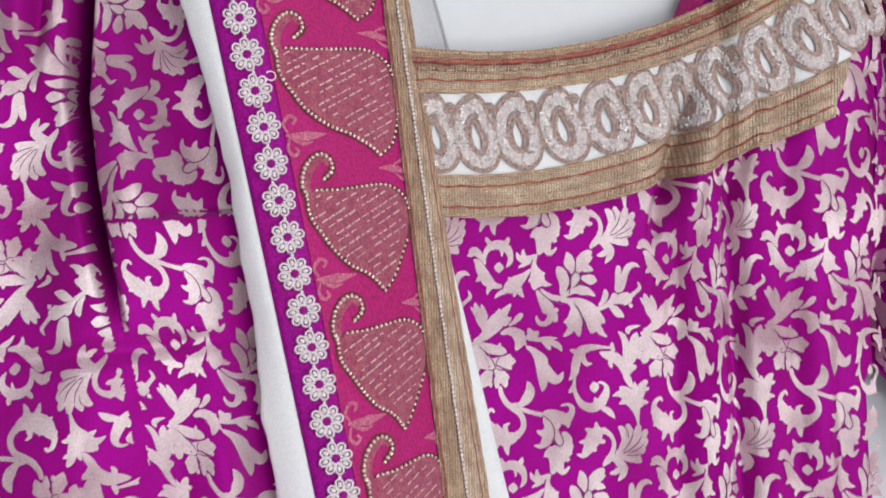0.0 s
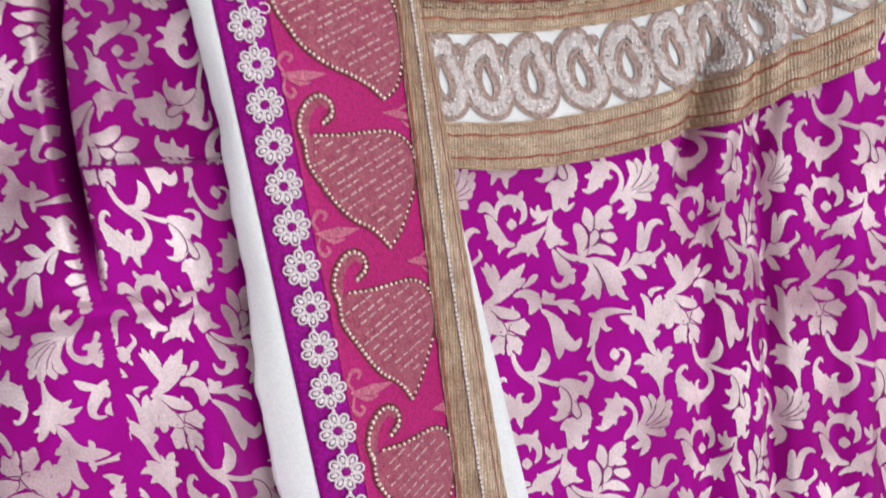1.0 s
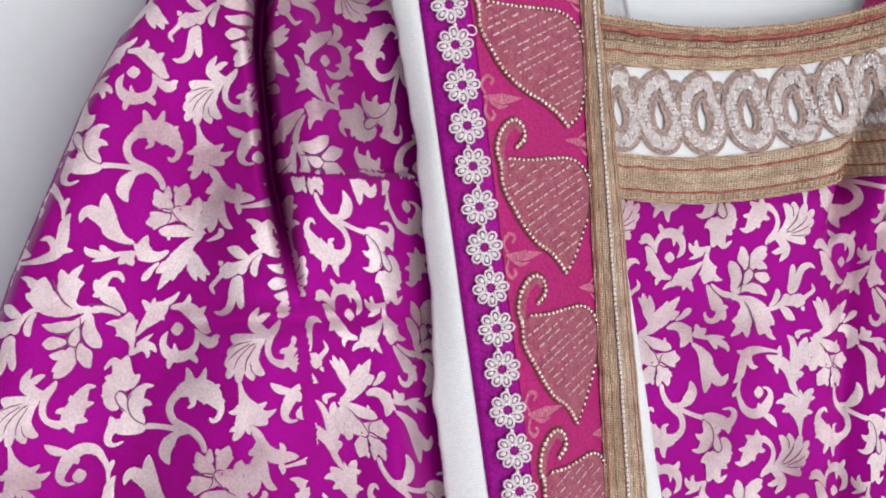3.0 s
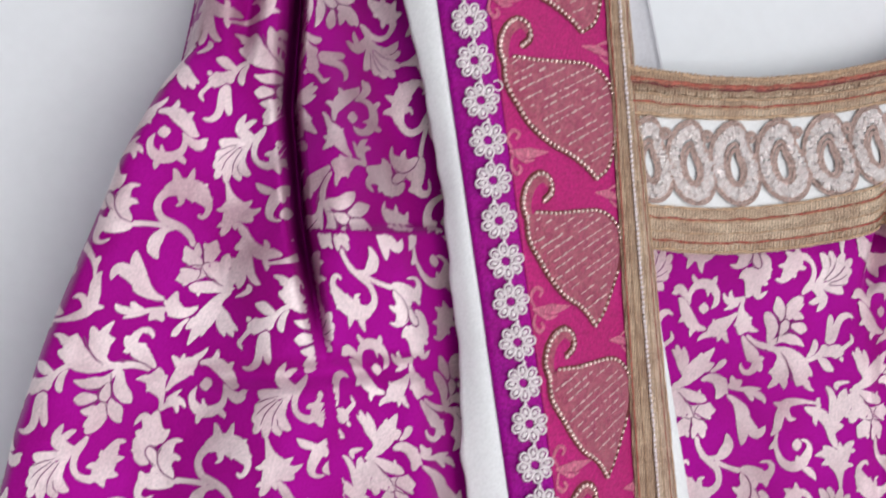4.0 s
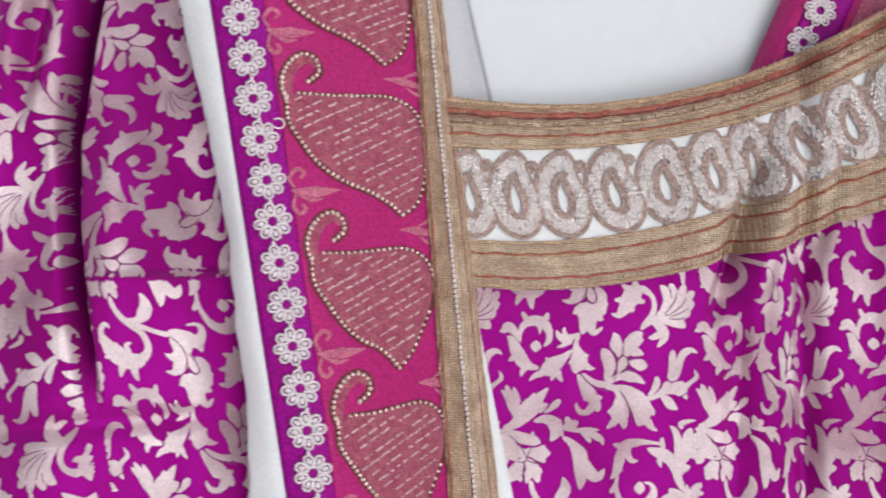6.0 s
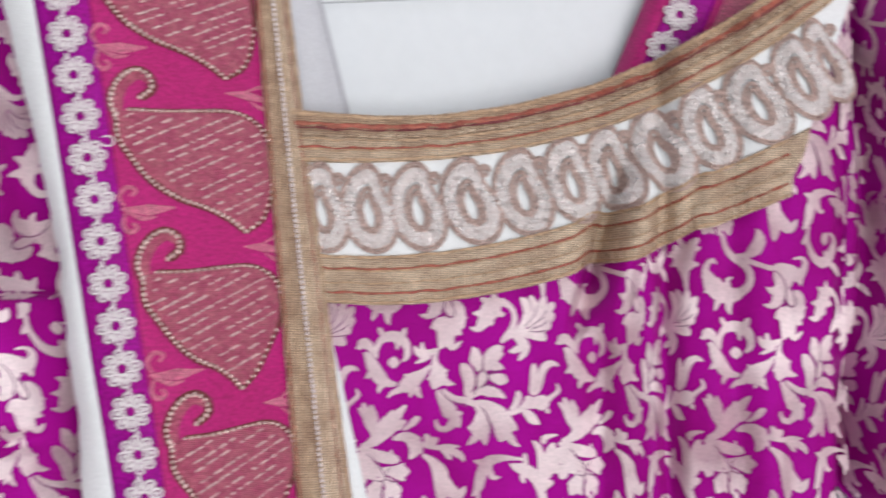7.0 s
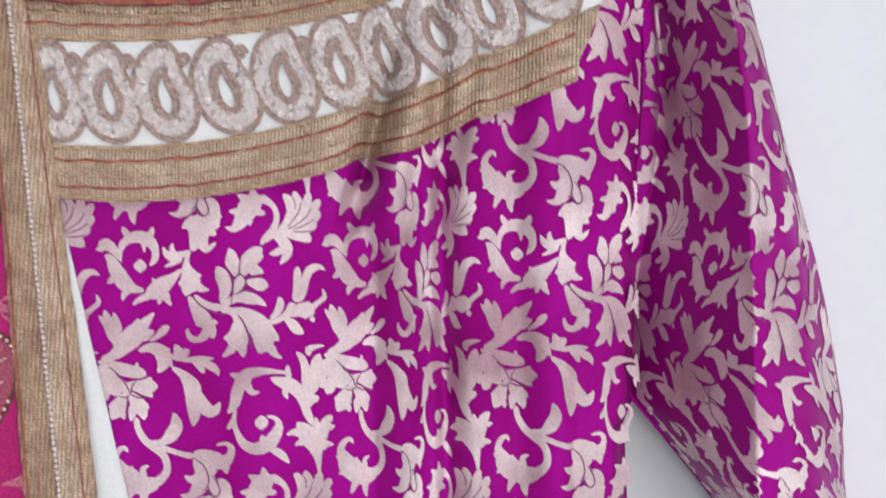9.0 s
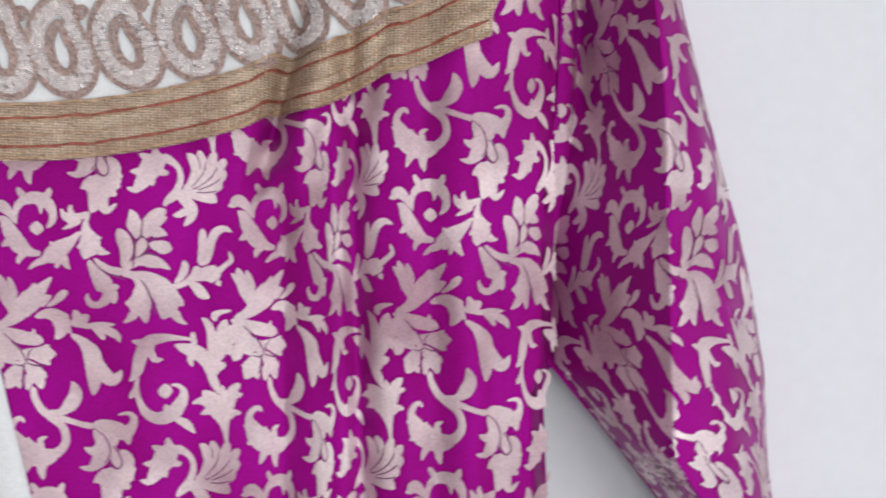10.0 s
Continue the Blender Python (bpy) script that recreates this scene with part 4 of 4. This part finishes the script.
S((299, 771, 5), (302, 784, 16), (306, 796, 22))
S((272, 786, 5), (284, 792, 16), (298, 800, 24))
S((258, 818, 5), (270, 818, 14), (284, 818, 22))
S((325, 818, 8), (314, 818, 14), (300, 806, 22))
S((297, 843, 5), (296, 830, 18))
w.start("brocade_fan_flower")
S((350, 852, 10), (366, 836, 19), (374, 814, 21), (368, 794, 19), (357, 783, 9))
S((362, 844, 14), (378, 824, 23), (384, 800, 23), (378, 777, 10))
S((372, 842, 14), (392, 818, 23), (402, 796, 20), (406, 778, 10))
S((378, 846, 14), (402, 826, 23), (416, 806, 20), (425, 791, 12))
S((380, 846, 16), (404, 836, 21), (418, 824, 18), (425, 812, 12))
S((374, 848, 16), (396, 846, 22), (412, 841, 18), (420, 834, 11))
S((350, 854, 10), (376, 856, 22), (398, 860, 25), (411, 869, 12))
S((320, 874, 8), (338, 860, 14), (354, 852, 16))
S((340, 858, 12), (354, 866, 20), (366, 880, 24), (366, 896, 18), (354, 913, 5))
S((334, 894, 6), (346, 892, 14), (358, 884, 18))
S((375, 884, 6), (366, 884, 18))


# the dark lines that part the petals and leaves
w.start("brocade_vein")
S((235, 470, 1.5), (237, 446, 3), (238, 424, 3), (231, 408, 1.5))
S((242, 420, 1.5), (250, 414, 3), (260, 422, 3), (262, 434, 3), (252, 448, 1.5))
S((250, 413, 3), (250, 396, 2.5), (252, 384, 1.5))
S((262, 422, 3), (278, 416, 2.5), (292, 416, 1.5))
S((242, 452, 1.5), (262, 444, 3), (280, 448, 1.5))
S((246, 488, 1.5), (260, 506, 3.5), (270, 532, 3.5), (275, 554, 2))
S((160, 456, 1.5), (184, 478, 3), (222, 492, 1.5))
S((14, 588, 1.5), (34, 606, 3), (48, 626, 3), (54, 642, 2))
S((54, 640, 3), (70, 645, 3), (90, 644, 1.5))
S((49, 640, 3), (47, 658, 2.5), (46, 678, 1.5))
S((56, 638, 3), (56, 624, 2.5), (66, 612, 1.5))
S((32, 642, 1.5), (44, 645, 3), (54, 640, 2))
S((73, 444, 2.5), (74, 456, 2.5))
S((170, 754, 1.5), (188, 768, 3), (197, 786, 3), (198, 804, 3), (188, 820, 1.5))
S((198, 806, 2), (200, 822, 3), (212, 828, 3), (220, 818, 3), (214, 800, 3), (202, 786, 1.5))
S((366, 844, 1.5), (386, 818, 2.5), (392, 796, 1.5))
S((374, 846, 1.5), (400, 826, 2.5), (412, 806, 1.5))
S((378, 848, 1.5), (402, 838, 2.5), (418, 826, 1.5))
S((374, 852, 1.5), (396, 852, 2.5), (414, 848, 1.5))
S((380, 812, 1.5), (380, 798, 2), (374, 786, 1.5))


def lay(panel, surf, inside, origin, across, down_, columns, rows, fold=None, lift=0.0004):
    """Lay copies of the repeat on a panel: origin is the place of the scroll's bud, across and down_ the steps of the repeat."""
    veins = ([], [])
    for i in columns:
        for j in rows:
            for name, groups in w.motifs.items():
                for strokes in groups:
                    verts, faces = [], []
                    for k, (vs, fs) in enumerate(strokes):
                        base, ok = len(verts), []
                        for cx, cy, dome in vs:
                            b = (cy - 403 + 20 * (cx - 64) / 415) / 520
                            a = ((cx - 64) - 30 * b) / 415 + i
                            b += j
                            x = origin[0] + a * across[0] + b * down_[0]
                            z = origin[1] + a * across[1] + b * down_[1]
                            if fold:
                                x = fold(x, z)
                            good = inside(x, z)
                            ok.append(good)
                            y = surf(x, z) - lift - (0.0005 if name == "brocade_vein" else 0.00003 * k) - 0.00010 * dome if good else 0.0
                            verts.append((x - kurta.location.x, y - kurta.location.y, z - kurta.location.z))
                        faces += [tuple(base + q for q in f) for f in fs if all(ok[q] for q in f)]
                    if name == "brocade_vein":
                        base = len(veins[0])
                        veins[0].extend(verts)
                        veins[1].extend(tuple(base + q for q in f) for f in faces)
                        continue
                    if len(faces) < 10:
                        continue
                    used = sorted({q for f in faces for q in f})
                    where = {q: n for n, q in enumerate(used)}
                    me = bpy.data.meshes.new(name)
                    me.from_pydata([verts[q] for q in used], [], [tuple(where[q] for q in f) for f in faces])
                    me.materials.append(ZARI)
                    me.shade_smooth()
                    ob = new(name, me)
                    ob.parent = panel
    used = sorted({q for f in veins[1] for q in f})
    where = {q: n for n, q in enumerate(used)}
    me = bpy.data.meshes.new("vein_line")
    me.from_pydata([veins[0][q] for q in used], [], [tuple(where[q] for q in f) for f in veins[1]])
    me.materials.append(VEIN)
    ob = tagged(new("vein_line", me), kind="stuff")
    ob.parent = panel


def body_fold(x, z):
    tucked = float(np.interp(x, (0.0, 0.1617, 0.1830, 0.2072, 0.2203, 0.2456, 0.2668, 0.2910, 0.3042, 0.3294, 0.3557), (0.0, 0.1618, 0.1837, 0.2016, 0.2079, 0.2205, 0.2405, 0.2637, 0.2753, 0.2911, 0.310)))
    return lerp(x, tucked, along(z, (1.19, 0.93), (1.29, 1.0)))


def in_body(x, z):
    edge = along(z, (1.12, 0.295), (1.1923, 0.2915), (1.2337, 0.2885), (1.2446, 0.293), (1.34, 0.289), (1.47, 0.293)) - 0.0016
    return 0.02 < x < edge and LOW < z < HIGH and (z < curve_at(NECK_LOW, x) + 0.002 or x > band_end(z) - 0.001)


lay(bodice, y_body, in_body, (0.0993, 1.2912), (0.0844, 0.0040), (0.0068, -0.1072), range(-1, 4), range(-2, 2), body_fold)


# the sleeve by the dupatta: turned upside down outside its pleat, crosswise above the seam inside it
def in_left(x, z):
    return left_edge(z) + 0.0005 < x < white_edge(z) + 0.006 and LOW < z < HIGH


lay(sleeve_a, y_left, lambda x, z: in_left(x, z) and x < pleat_x(z) - 0.0030, (-0.1130, 1.2505), (-0.0785, -0.0270), (-0.0230, 0.0942), range(-3, 3), range(-2, 4))
lay(sleeve_a, y_left, lambda x, z: in_left(x, z) and x > pleat_x(z) + 0.0008 and z < seam_z(x), (-0.0493, 1.2600), (0.0665, 0.0021), (0.0313, -0.0981), range(-2, 3), range(-2, 2))
lay(sleeve_a, y_left, lambda x, z: in_left(x, z) and x > pleat_x(z) + 0.0008 and z > seam_z(x) + 0.0004, (-0.0650, 1.3577), (0.0103, -0.0895), (-0.0848, -0.0196), range(-3, 3), range(-2, 2))


# the other sleeve: the cloth is followed round its fold, so that the repeat narrows where it turns away
def sleeve_round(z):
    xl, xs = sleeve_left_x(z), sleeve_right_x(z)
    xs_ = np.linspace(xl, xs, 25)
    ys = [y_right(float(x), z) for x in xs_]
    run = np.concatenate(([0.0], np.cumsum(np.hypot(np.diff(xs_), np.diff(ys)))))
    return run, xs_


ROUND = {}


def right_fold(x, z):
    key = round(z, 3)
    if key not in ROUND:
        ROUND[key] = sleeve_round(key)
    run, xs_ = ROUND[key]
    return float(np.interp(x - 0.287, run, xs_, left=0.0, right=1.0))


def in_right(x, z):
    return sleeve_left_x(z) + 0.0003 < x < sleeve_right_x(z) - 0.0004 and LOW < z < HIGH


lay(sleeve_b, y_right, in_right, (0.240, 1.397), (0.0790, 0.0040), (0.0150, -0.1050), range(-2, 4), range(-2, 4), right_fold)
